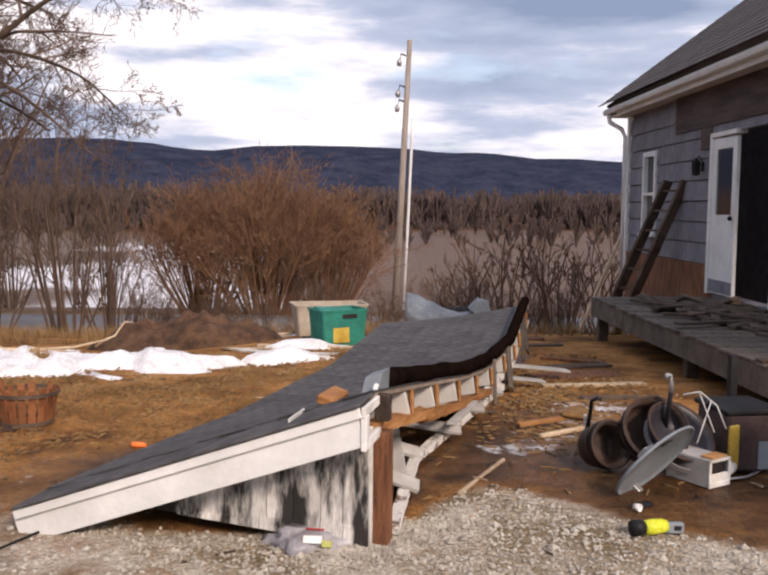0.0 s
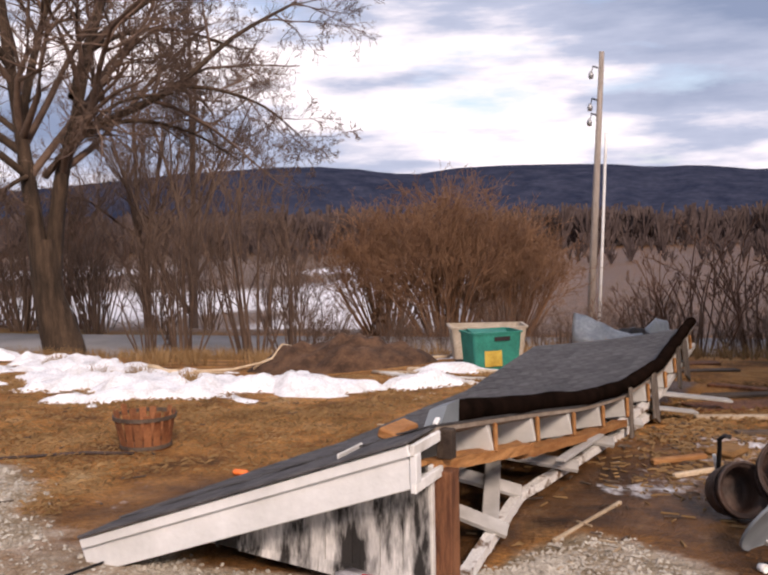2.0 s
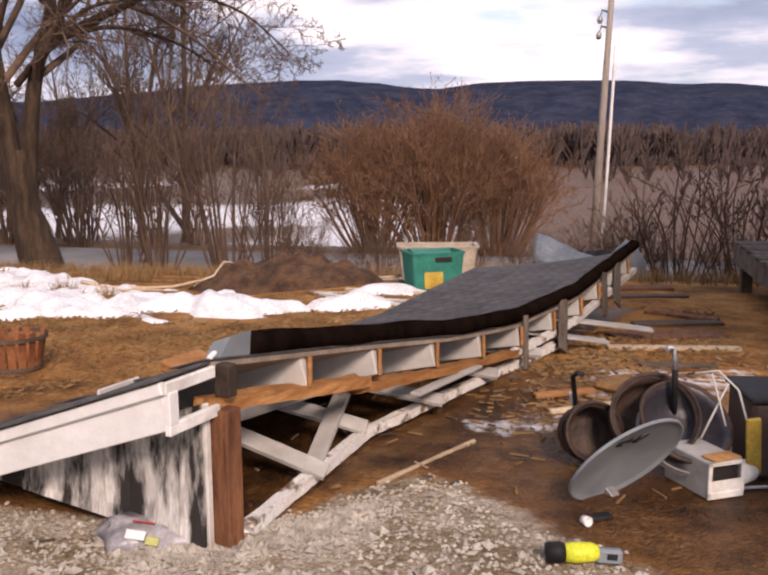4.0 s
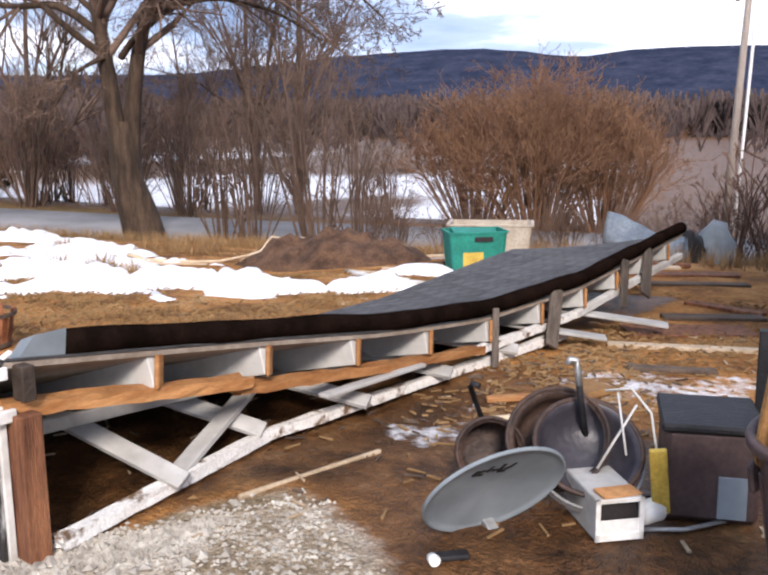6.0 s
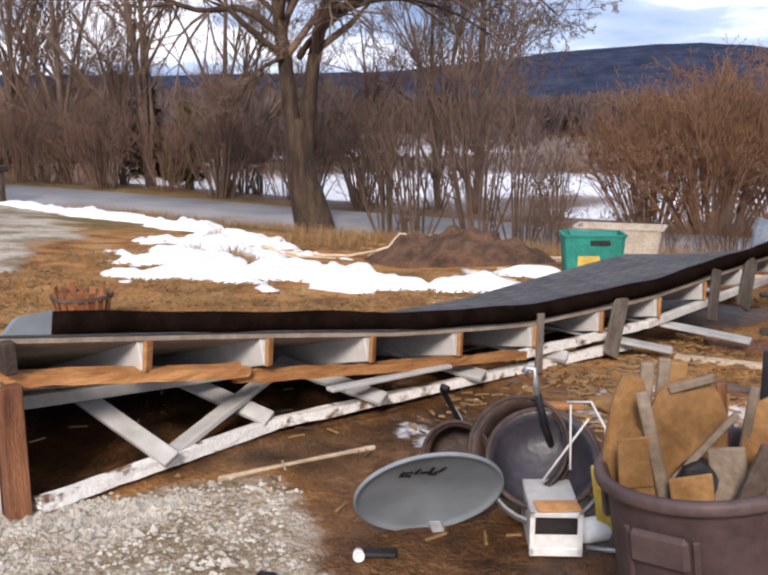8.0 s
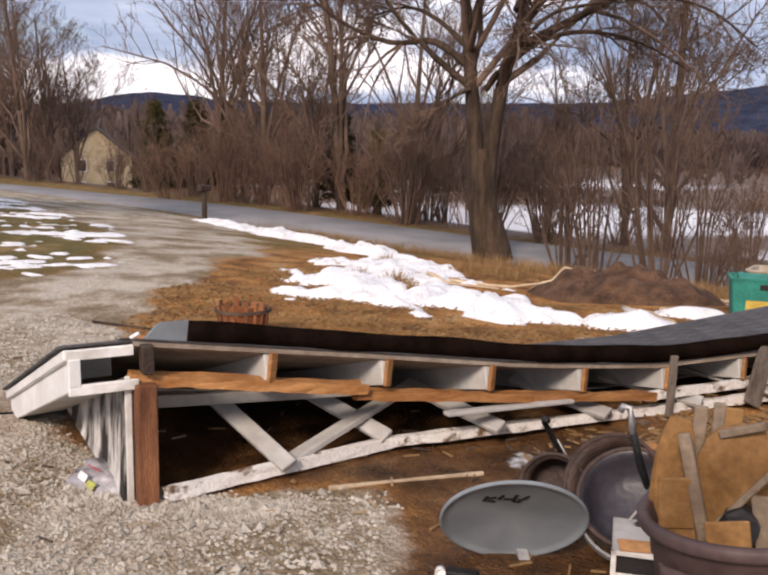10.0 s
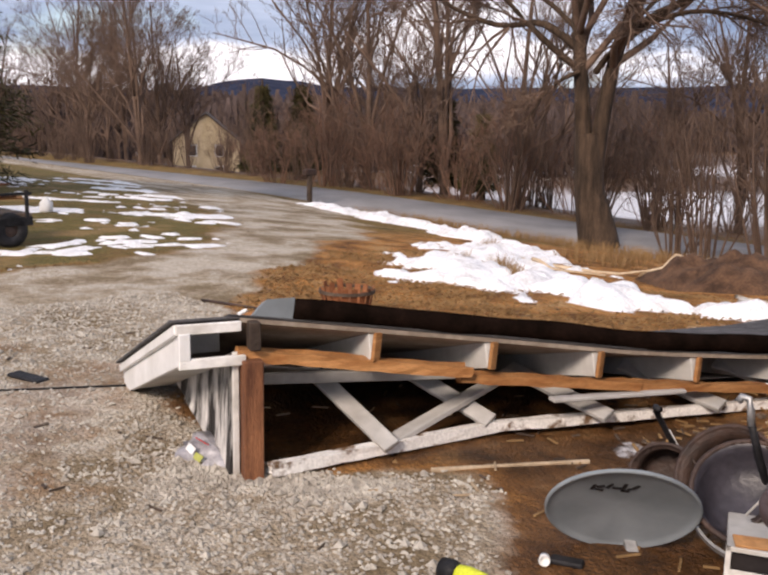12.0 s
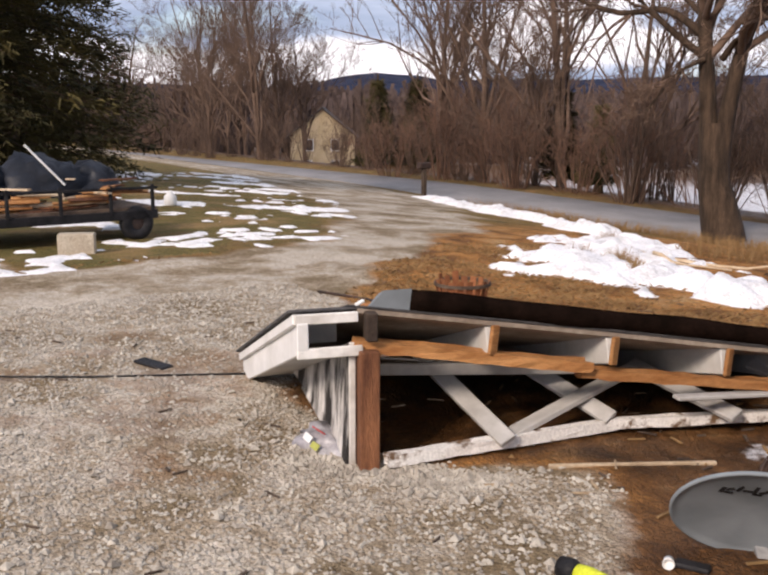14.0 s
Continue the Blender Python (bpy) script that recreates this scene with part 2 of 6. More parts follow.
def quick_mesh(name, verts, faces, mat, smooth=False):
    me = bpy.data.meshes.new(name)
    me.from_pydata(verts, [], faces)
    me.materials.append(M[mat])
    if smooth:
        me.polygons.foreach_set("use_smooth", [True] * len(me.polygons))
    me.update()
    return me

# ---- ground ----
def lumps(x, y, s, seed=0.0):
    return noise.noise(Vector((x / s + seed, y / s - seed, seed * 0.37)))


def step(a, b, x):
    t = min(1.0, max(0.0, (x - a) / (b - a)))
    return t * t * (3 - 2 * t)


def ground_z(x, y):
    d = min(max(0.0, y - 7.0), 13.3)
    k = 1.0 - 0.22 * step(-10, -30, x)
    k *= 1.0 - 0.50 * step(-3.0, -0.8, x) * step(17.0, 11.0, y)
    z = -(0.045 * d + 0.0052 * d * d) * k
    z -= step(25.5, 44.0, y) * 2.4
    z += 0.25 * step(-8, -14, x) * step(9, 2, y) * 0.3
    return z


def rough_z(x, y):
    near = step(24, 6, math.hypot(x, y - 4))
    z = ground_z(x, y)
    if near > 0:
        z += near * (0.020 * lumps(x, y, 0.9) + 0.010 * lumps(x, y, 0.33, 3.1))
        z += near * (0.035 * step(4.2, 5.2, y) * lumps(x, y, 1.7, 7.7))
    if y > 44:
        z += 0.25 * lumps(x, y, 14, 2.2)
    return z


def spread(a, b, first, last):
    """Steps from a to b that grow from first to last."""
    out, s, p = [], first, a
    grow = 1.18
    sign = 1 if b > a else -1
    while abs(b - p) > s:
        p += sign * s
        out.append(p)
        s = min(s * grow, last)
    out.append(b)
    return out


xs = spread(-6.0, -4600, 0.16, 700)[::-1] + list(np.arange(-6.0, 4.01, 0.1)) + spread(4.0, 4600, 0.16, 700)
ys = spread(1.0, -600, 0.16, 200)[::-1] + list(np.arange(1.0, 12.01, 0.1)) + spread(12.0, 4600, 0.14, 500)


OUTER_X, OUTER_Y = (-30, -22, -17, -12, -7.9, -5, -3.5, -2, -0.3, 0.0, 0.1, 0.35, 0.65, 0.9, 1.2, 1.6, 3), (19, 18.4, 16, 13, 10.2, 7.0, 5.3, 4.35, 4.2, 4.25, 4.45, 4.68, 4.6, 4.35, 4.05, 3.85, 3.8)
LAWN_X, LAWN_Y = (-60, -24.5, -20, -14, -10, -8.2, -7.1, -6.5, -6.1), (14, 13.5, 12.0, 10.9, 9.1, 8.2, 7.2, 5.6, 3.3)


def zone(x, y):
    """How far gravel, green, wet mud and snow cover the ground at a place."""
    w = lumps(x, y, 1.3, 1.0) * 0.45 + lumps(x, y, 0.45, 5.0) * 0.22
    far = lumps(x, y, 5.0, 9.0) * 0.8
    # gravel yard and the drive that curves out to the road, round a lawn with a verge
    outer = float(np.interp(x, OUTER_X, OUTER_Y))
    soft = 0.16 if -0.6 < x < 2.5 else 0.35
    yard = step(soft, -soft, y - outer - w * (0.35 if -0.6 < x < 2.5 else 1.0) * (1.0 if x > -3 else 1.5))
    inner = float(np.interp(x, LAWN_X, LAWN_Y))
    lawn = step(0.3, -0.3, y - inner - w) * step(-0.25, 0.25, y - (3.4 + 0.12 * (x + 6.7)) + w * 0.6) * step(-5.9, -6.3, x + w * 0.4)
    if y > 17.5 - 0.05 * x:
        yard *= step(-12, -18, x)
    yard *= 1 - lawn
    green = max(lawn * 0.9, step(-8, -11, x + far) * step(9, 11, y) * 0.7)
    wet = step(1.0, 0.3, abs(y - 5.2 - 0.12 * x) + w) * step(-3.2, -1.4, x) * 0.9
    wet = max(wet, step(1.2, 0.3, math.hypot((x - 0.6) / 1.6, (y - 5.6) / 1.2) + w))
    wet = max(wet, step(1.2, 0.4, math.hypot((x - 1.7) / 1.4, (y - 4.6) / 0.9) + w))
    if y > 25:
        wet = 0.8
    inside = x - 0.3 * (y - 3.9) + 0.17
    if -1.5 < inside < 0.35 and 3.7 < y < 10:
        cover_in = step(3.95, 4.15, y + w * 0.3) * step(0.06, -0.06, inside + w * 0.1) * step(-1.5, -1.1, inside)
        yard *= 1 - cover_in
        wet = max(wet, cover_in)
    if y < 9 and x > -9:
        silt = step(-0.12, 0.22, lumps(x, y, 0.75, 61.0) + 0.6 * lumps(x, y, 0.24, 63.0) + 0.30 - 0.30 * math.hypot((x + 1.3) / 1.5, (y - 3.4) / 0.7)) * step(0.0, -0.6, x)
        yard *= 1 - 0.48 * silt
        wet = max(wet, 0.55 * silt)
    snow = 0.0
    if 44 < y < 140:
        flood = lumps(x, y, 22, 4.0) + 0.5 * lumps(x, y, 6, 1.5) + 0.3 * lumps(x * 0.4, y, 2.5, 2.5)
        snow = (0.47 + 0.16 * step(-0.85, -0.55, x / y)) * step(-0.30, 0.15, flood - 0.55 * step(8, 30, x) - 0.35 * step(-0.75, -1.3, x / y)) * step(150, 105, y + 12 * lumps(x, y, 20, 6)) * step(-0.05, -0.10, x / y + 0.03 * lumps(x, y, 12, 3.0))
    elif 180 < y < 420:
        snow = 0.5 * step(0.25, 0.4, lumps(x * 0.4, y, 35, 8.0))
    elif y < 20:
        icy = 0.55 * lumps(x, y, 0.5, 21.0) + 0.4 * lumps(x, y, 0.22, 23.0)
        near_ice = 1.0 - math.hypot((x - 0.85) / 0.55, (y - 5.78) / 0.42)
        far_ice = 1.0 - math.hypot((x - 1.60) / 0.75, (y - 6.80) / 0.60)
        snow = max(snow, 0.43 * step(-0.15, 0.55, max(near_ice, far_ice) + icy))
        puddle = lumps(x, y, 1.0, 41.0) + 0.6 * lumps(x, y, 0.35, 43.0) + 0.15 - 0.8 * math.hypot((x + 2.2) / 1.9, (y - 5.0) / 0.7)
        snow = max(snow, 0.28 * step(0.0, 0.5, puddle))
    return yard, green, wet, snow


verts, cover = [], []
for y in ys:
    for x in xs:
        verts.append((x, y, rough_z(x, y)))
        cover.append((*zone(x, y),))
nx = len(xs)
faces = [(j * nx + i, j * nx + i + 1, (j + 1) * nx + i + 1, (j + 1) * nx + i) for j in range(len(ys) - 1) for i in range(nx - 1)]


def ground_material():
    m = bpy.data.materials.new("yard_ground")
    m.use_nodes = True
    n, l = m.node_tree.nodes, m.node_tree.links
    b = n["Principled BSDF"]
    b.inputs["Specular IOR Level"].default_value = 0.25
    co = n.new("ShaderNodeTexCoord")

    def tex(scale, detail=5, rough=0.6, stretch=None, kind="ShaderNodeTexNoise"):
        t = n.new(kind)
        t.inputs["Scale"].default_value = scale
        if kind == "ShaderNodeTexNoise":
            t.inputs["Detail"].default_value, t.inputs["Roughness"].default_value = detail, rough
        if stretch:
            mp = n.new("ShaderNodeMapping")
            mp.inputs["Scale"].default_value = stretch
            l.new(co.outputs["Object"], mp.inputs[0])
            l.new(mp.outputs[0], t.inputs["Vector"])
        else:
            l.new(co.outputs["Object"], t.inputs["Vector"])
        return t.outputs[0]

    def ramp(src, *stops):
        r = n.new("ShaderNodeValToRGB")
        e = r.color_ramp.elements
        while len(e) < len(stops):
            e.new(0.5)
        for k, (p, c) in enumerate(stops):
            e[k].position, e[k].color = p, (*c, 1)
        l.new(src, r.inputs[0])
        return r.outputs[0]

    def mix(f, a, c, mode="MIX"):
        x = n.new("ShaderNodeMix")
        x.data_type, x.blend_type = "RGBA", mode
        if isinstance(f, float):
            x.inputs[0].default_value = f
        else:
            l.new(f, x.inputs[0])
        l.new(a, x.inputs[6])
        l.new(c, x.inputs[7])
        return x.outputs[2]

    at = n.new("ShaderNodeAttribute")
    at.attribute_name = "cover"
    sep = n.new("ShaderNodeSeparateColor")
    l.new(at.outputs["Color"], sep.inputs[0])

    def ragged(src, scale, amount, lo, hi):
        """A cover with a torn, patchy edge."""
        a = n.new("ShaderNodeMath")
        a.operation = "MULTIPLY_ADD"
        l.new(tex(scale, 7, 0.7), a.inputs[0])
        a.inputs[1].default_value = amount
        l.new(src, a.inputs[2])
        r = n.new("ShaderNodeMapRange")
        r.inputs["From Min"].default_value, r.inputs["From Max"].default_value = lo + amount / 2, hi + amount / 2
        l.new(a.outputs[0], r.inputs[0])
        return r.outputs[0]

    yard_mask = ragged(sep.outputs[0], 5.0, 0.9, 0.22, 0.72)
    wet_mask = ragged(sep.outputs[2], 4.0, 0.9, 0.15, 0.85)
    snow_mask = ragged(at.outputs["Alpha"], 6.5, 1.5, 0.30, 0.62)
    brown = ramp(tex(1.6, 8, 0.65), (0.30, (0.060, 0.030, 0.012)), (0.44, (0.225, 0.100, 0.028)), (0.56, (0.42, 0.20, 0.058)), (0.70, (0.41, 0.28, 0.14)))
    blades = ramp(tex(26, 3, 0.6, (1.0, 2.6, 1.0)), (0.35, (0.5, 0.5, 0.5)), (0.65, (1.35, 1.3, 1.25)))
    grass = mix(1.0, brown, blades, "MULTIPLY")
    lawn = ramp(tex(0.9, 7, 0.65), (0.35, (0.17, 0.115, 0.045)), (0.5, (0.115, 0.108, 0.032)), (0.64, (0.28, 0.19, 0.085)))
    lawn = mix(1.0, lawn, blades, "MULTIPLY")
    base = mix(sep.outputs[1], grass, lawn)
    mud = ramp(tex(2.5, 9, 0.72), (0.36, (0.030, 0.014, 0.006)), (0.48, (0.095, 0.044, 0.016)), (0.57, (0.155, 0.075, 0.029)), (0.70, (0.25, 0.155, 0.075)))
    mud = mix(1.0, mud, ramp(tex(30, 4, 0.65), (0.35, (0.6, 0.6, 0.6)), (0.65, (1.35, 1.32, 1.28))), "MULTIPLY")
    base = mix(wet_mask, base, mud)
    vor = n.new("ShaderNodeTexVoronoi")
    vor.inputs["Scale"].default_value = 75
    l.new(co.outputs["Object"], vor.inputs["Vector"])
    vs = n.new("ShaderNodeSeparateColor")
    l.new(vor.outputs["Color"], vs.inputs[0])
    pebble = ramp(vs.outputs[0], (0.0, (0.13, 0.105, 0.085)), (0.25, (0.38, 0.335, 0.275)), (0.7, (0.55, 0.50, 0.43)), (1.0, (0.78, 0.74, 0.68)))
    pebble = mix(0.55, pebble, ramp(tex(22, 6, 0.7), (0.3, (0.25, 0.20, 0.155)), (0.5, (0.48, 0.43, 0.36)), (0.7, (0.68, 0.63, 0.56))))
    tone = ramp(tex(0.95, 9, 0.72), (0.41, (0.43, 0.35, 0.24)), (0.485, (0.72, 0.64, 0.53)), (0.55, (1.0, 0.97, 0.92)), (0.70, (1.18, 1.16, 1.12)))
    gravel = mix(1.0, pebble, tone, "MULTIPLY")
    base = mix(yard_mask, base, gravel)
    white = ramp(tex(3, 4), (0.3, (0.72, 0.72, 0.74)), (0.7, (0.86, 0.86, 0.88)))
    base = mix(snow_mask, base, white)
    l.new(base, b.inputs["Base Color"])
    rr = n.new("ShaderNodeMapRange")
    rr.inputs["To Min"].default_value, rr.inputs["To Max"].default_value = 0.92, 0.45
    l.new(wet_mask, rr.inputs[0])
    l.new(rr.outputs[0], b.inputs["Roughness"])
    add = n.new("ShaderNodeMath")
    l.new(tex(55, 2), add.inputs[0])
    l.new(tex(9, 5), add.inputs[1])
    bp = n.new("ShaderNodeBump")
    bp.inputs["Strength"].default_value, bp.inputs["Distance"].default_value = 0.9, 0.025
    l.new(add.outputs[0], bp.inputs["Height"])
    l.new(bp.outputs[0], b.inputs["Normal"])
    return m


M["ground"] = ground_material()
me = quick_mesh("ground", verts, faces, "ground", True)
layer = me.attributes.new("cover", "FLOAT_COLOR", "POINT")
layer.data.foreach_set("color", [c for row in cover for c in row])
ground = tagged(new("ground", me), "muddy brown winter yard with gravel drive and flooded fields beyond", "ground", kind="structure")

# road: a crowned asphalt strip with a thin shoulder
rv, rf = [], []
rx = list(np.arange(-150, 90, 1.5))
for x in rx:
    c = 22.6 + 0.075 * min(0, x + 12)
    for k, (o, h) in enumerate(((-2.3, -0.14), (-2.05, 0.05), (0, 0.11), (2.05, 0.05), (2.3, -0.14))):
        rv.append((x, c + o, max(ground_z(x, 22.5), -1.6) + 0.03 + h))
rf = [(5 * i + k, 5 * i + 5 + k, 5 * i + 6 + k, 5 * i + 1 + k) for i in range(len(rx) - 1) for k in range(4)]
road = tagged(new("road", quick_mesh("road", rv, rf, "asphalt", True)), "pale grey worn asphalt road crossing behind the yard", "road", kind="structure")

# hills on the horizon: height of the crest in degrees by bearing
CREST_AZ = (-110, -75, -69, -64, -62, -59.5, -57.5, -55, -42, -34.5, -29.5, -23.5, -16.8, -14.3, -11.7, -9, -7, -4, -1, 2, 5, 8, 11, 16, 30, 75)
CREST_EL = (2.0, 1.8, 1.73, 1.72, 2.3, 2.58, 2.45, 2.08, 2.25, 2.3, 2.75, 3.35, 3.78, 3.75, 3.4, 3.17, 3.42, 3.62, 3.6, 3.5, 3.25, 3.2, 2.98, 2.75, 2.3, 2.0)


def ridge(name, dist, base, top, mat, label, seed, az0=-110, az1=75, n=150):
    v, f = [], []
    for i in range(n + 1):
        a = radians(az0 + (az1 - az0) * i / n)
        deg = math.degrees(a)
        el = float(np.interp(deg, CREST_AZ, CREST_EL)) + 0.10 * noise.noise(Vector((a * 22 + seed, 3, seed))) + 0.02 * noise.noise(Vector((a * 160, seed, 1)))
        h = dist * 1.5 * math.tan(radians(el)) + 1.5
        for k in range(6):
            r = dist + k * dist * 0.10
            t = math.sin(k / 5 * math.pi / 2)
            v.append((r * math.sin(a), r * math.cos(a), base - 8 + (h - base + 8) * t + (0.02 * top * noise.noise(Vector((a * 40, k, seed))) if 0 < k else 0)))
    for i in range(n):
        for k in range(5):
            f.append((i * 6 + k, (i + 1) * 6 + k, (i + 1) * 6 + k + 1, i * 6 + k + 1))
    return tagged(new(name, quick_mesh(name, v, f, mat, True)), label, "hill", kind="structure")


ridge("backdrop_hills", 2500, -4, 170, "hill", "long wooded ridge on the horizon, tinted blue for distance haze", 2.35)

# ---- house ----
HX, HY, HTURN = 4.47, 15.95, -1.2   # the far corner of the wall that looks to -x
house = thing("house", "grey shingle-sided house with white eaves and one open porch door", "house", (HX, HY, 0), HTURN)
# local y runs from the far corner (0) towards the camera (negative)
def hp(y0, y1, z0, z1, t=0.2, x=0.1):
    return slab((t, y1 - y0, z1 - z0), (x, (y0 + y1) / 2, (z0 + z1) / 2), 0)


DOOR_Y1 = -4.17
OPEN_Y0 = -6.1
bm = bmesh.new()
for y0, y1, z0, z1 in ((-12, OPEN_Y0, -0.3, 3.25), (OPEN_Y0, DOOR_Y1, 2.56, 3.25), (OPEN_Y0, DOOR_Y1, -0.3, 0.44), (DOOR_Y1, -1.60, -0.3, 3.25),
                       (-1.60, -1.00, -0.3, 1.20), (-1.60, -1.00, 2.38, 3.25), (-1.00, 0, -0.3, 3.25)):
    box(bm, pose(0.12, (y0 + y1) / 2, (z0 + z1) / 2), (0.2, y1 - y0, z1 - z0))
box(bm, pose(3.5, -0.1, 1.4), (6.8, 0.2, 3.4))
box(bm, pose(3.5, -11.9, 1.4), (6.8, 0.2, 3.4))
box(bm, pose(6.9, -6, 1.4), (0.2, 12, 3.4))
part("wall", bm, "siding", house)
# panel behind the doorway, its dark colour in place of an unlit room
part("unlit_room_panel", slab((0.1, 3.0, 2.8), (1.4, -5.6, 1.6), 0), "inside_shade", house, "near-black panel standing for the unlit room behind the open door")
part("foundation", slab((0.06, 4.1, 1.05), (-0.012, -2.08, 0.29), 0.005), "red_wood", house, "bare reddish wood below the siding")
# siding shingles in courses
course = 0.285
sheets = {}
for row in range(8):
    z = 0.815 + row * course
    zt = z + course
    cuts = [-12.0, -0.02]
    if zt > 1.15 and z < 2.40:
        cuts[1:1] = [-1.63, -0.97]
    if z < 2.50:
        cuts[1:1] = [OPEN_Y0 - 0.05, DOOR_Y1 + 0.08]
    for a, b in zip(cuts[::2], cuts[1::2]):
        n = max(1, round((b - a) / 1.9))
        for q in range(n):
            key = round((b - a) / n, 3)
            if key not in sheets:
                b2 = slab((0.022, key - 0.004, course - 0.016), (0, 0, 0), 0.003, (0, 4, 0))
                me = bpy.data.meshes.new("siding_shingle")
                b2.to_mesh(me)
                b2.free()
                me.materials.append(M["siding"])
                sheets[key] = me
            ob = new("siding_shingle", sheets[key])
            ob.parent = house
            ob.location = (0.0, a + key * (q + 0.5), z + course / 2)
for y0, y1, z0, z1 in ((-12, -2.55, 2.66, 3.18), (-4.06, -3.65, 2.36, 2.66)):
    part("bare_band", slab((0.02, y1 - y0, z1 - z0), (-0.028, (y0 + y1) / 2, (z0 + z1) / 2), 0.003), "bare_brown", house, "dark bare boards where the porch roof hung")
# corner board, fascia, gutter, downspout
part("corner_board", slab((0.10, 0.10, 3.1), (-0.01, -0.02, 1.6), 0.006), "white_paint", house, "white corner board")
EAVE = 3.19
part("soffit", slab((0.34, 12.6, 0.03), (-0.09, -5.85, EAVE), 0.004), "soffit", house)
part("fascia", slab((0.03, 12.6, 0.18), (-0.27, -5.85, EAVE + 0.06), 0.004), "white_paint", house, "white fascia board")
g = bmesh.new()
pipe(g, [(-0.34, 0.47, EAVE + 0.08), (-0.34, -12.2, EAVE + 0.10)], 0.06, 8)
part("gutter", g, "white_paint", house, "white eaves gutter")
g = bmesh.new()
pipe(g, [(-0.34, 0.25, EAVE + 0.04), (-0.32, 0.25, EAVE - 0.10), (-0.12, 0.16, EAVE - 0.24), (-0.07, 0.10, EAVE - 0.38), (-0.07, 0.08, 0.2)], 0.04, 8)
part("downspout", g, "white_paint", house, "white bent downspout", True)
# roof: thick slope with courses
g = bmesh.new()
beam(g, (-0.37, -5.85, EAVE + 0.17), (3.4, -5.9, EAVE + 3.0), 12.8, 0.10, (0, 0, 1), 0.01)
beam(g, (7.4, -5.9, EAVE + 0.14), (3.4, -5.9, EAVE + 3.0), 12.8, 0.10, (0, 0, 1), 0.01)
roof = part("roof", g, "roofing", house, "dark brown-grey asphalt shingle roof")
sl = math.atan2(2.83, 3.77)
for r in range(26):
    d = 0.02 + r * 0.185
    g = bmesh.new()
    box(g, pose(-0.37 + d * math.cos(sl) - 0.03, -5.85, EAVE + 0.235 + d * math.sin(sl), 0, -math.degrees(sl) + 2, 0), (0.2, 12.8, 0.012))
    part("shingle_course", g, "roofing", roof)
g = bmesh.new()
v = [g.verts.new(p) for p in ((-0.4, -0.06, EAVE), (7.2, -0.06, EAVE), (3.4, -0.06, EAVE + 2.9))]
g.faces.new(v)
bmesh.ops.solidify(g, geom=g.faces[:], thickness=0.1)
part("gable_wall", g, "siding", house)
# window
win = thing("window_1", "narrow white-framed sash window in the grey wall", "window", (HX - 0.027, HY - 1.30, 0.22), HTURN, kind="structure")
fr = bmesh.new()
for y0, y1, z0, z1 in ((-0.35, -0.27, 0.93, 2.26), (0.27, 0.35, 0.93, 2.26), (-0.27, 0.27, 2.18, 2.26), (-0.27, 0.27, 1.55, 1.60), (-0.27, 0.27, 0.93, 1.0)):
    box(fr, pose(-0.01, (y0 + y1) / 2, (z0 + z1) / 2), (0.08, y1 - y0, z1 - z0), 0.005)
part("window_frame", fr, "white_paint", win)
for z0, z1 in ((1.0, 1.55), (1.60, 2.18)):
    part("pane", slab((0.012, 0.54, z1 - z0), (0.03, 0, (z0 + z1) / 2), 0), "glass", win)
part("window_sill", slab((0.12, 0.78, 0.04), (-0.03, 0, 0.91), 0.005), "white_paint", win)
# the open door leaf and its frame
door = thing("door_1", "white half-glazed porch door standing ajar", "door", (HX - 0.107, HY + DOOR_Y1, 0.47), HTURN, kind="structure")
d2 = bmesh.new()
W2, H2 = 0.80, 2.0
for y0, y1, z0, z1, t in ((-W2, -W2 + 0.13, 0, H2, 0.045), (-0.13, 0, 0, H2, 0.045), (-W2 + 0.13, -0.13, 0, 1.02, 0.045), (-W2 + 0.13, -0.13, 1.86, H2, 0.045)):
    box(d2, pose(0, (y0 + y1) / 2, (z0 + z1) / 2), (t, y1 - y0, z1 - z0), 0.004)
part("leaf", d2, "white_paint", door, "white painted leaf")
part("pane", slab((0.012, 0.54, 0.84), (0, -0.40, 1.44), 0), "glass", door)
part("door_handle", lathe([(0.0, 0), (0.028, 0.005), (0.03, 0.03), (0.012, 0.05), (0.0, 0.055)], 12, m=pose(-0.03, -0.72, 0.98, 0, -90, 0)), "black", door, "dark round knob")
part("kick_board", slab((0.012, 0.78, 0.16), (-0.028, -0.40, 0.1), 0.002), "siding", door, "grey weathered bottom rail")
fr = bmesh.new()
for y0, y1, z0, z1 in ((0.0, 0.07, -0.02, 2.08), (OPEN_Y0 - DOOR_Y1 - 0.07, OPEN_Y0 - DOOR_Y1, -0.02, 2.08), (-0.82, 0, 2.02, 2.08)):
    box(fr, pose(0.02, (y0 + y1) / 2, (z0 + z1) / 2), (0.14, y1 - y0, z1 - z0), 0.005)
part("door_frame", fr, "white_paint", door)
# wall lamp
lamp = thing("wall_lamp", "small black lantern on the grey siding", "lamp", (HX - 0.10, HY - 3.72, 2.12), HTURN)
lamp.matrix_basis = lamp.matrix_basis @ Matrix.Scale(0.75, 4)
part("bracket", slab((0.05, 0.06, 0.16), (0, 0, 0.02)), "black", lamp)
part("cage", lathe([(0.03, -0.14), (0.07, -0.12), (0.085, 0.10), (0.03, 0.17), (0.0, 0.18)], 6, m=pose(-0.12, 0, 0)), "black", lamp)
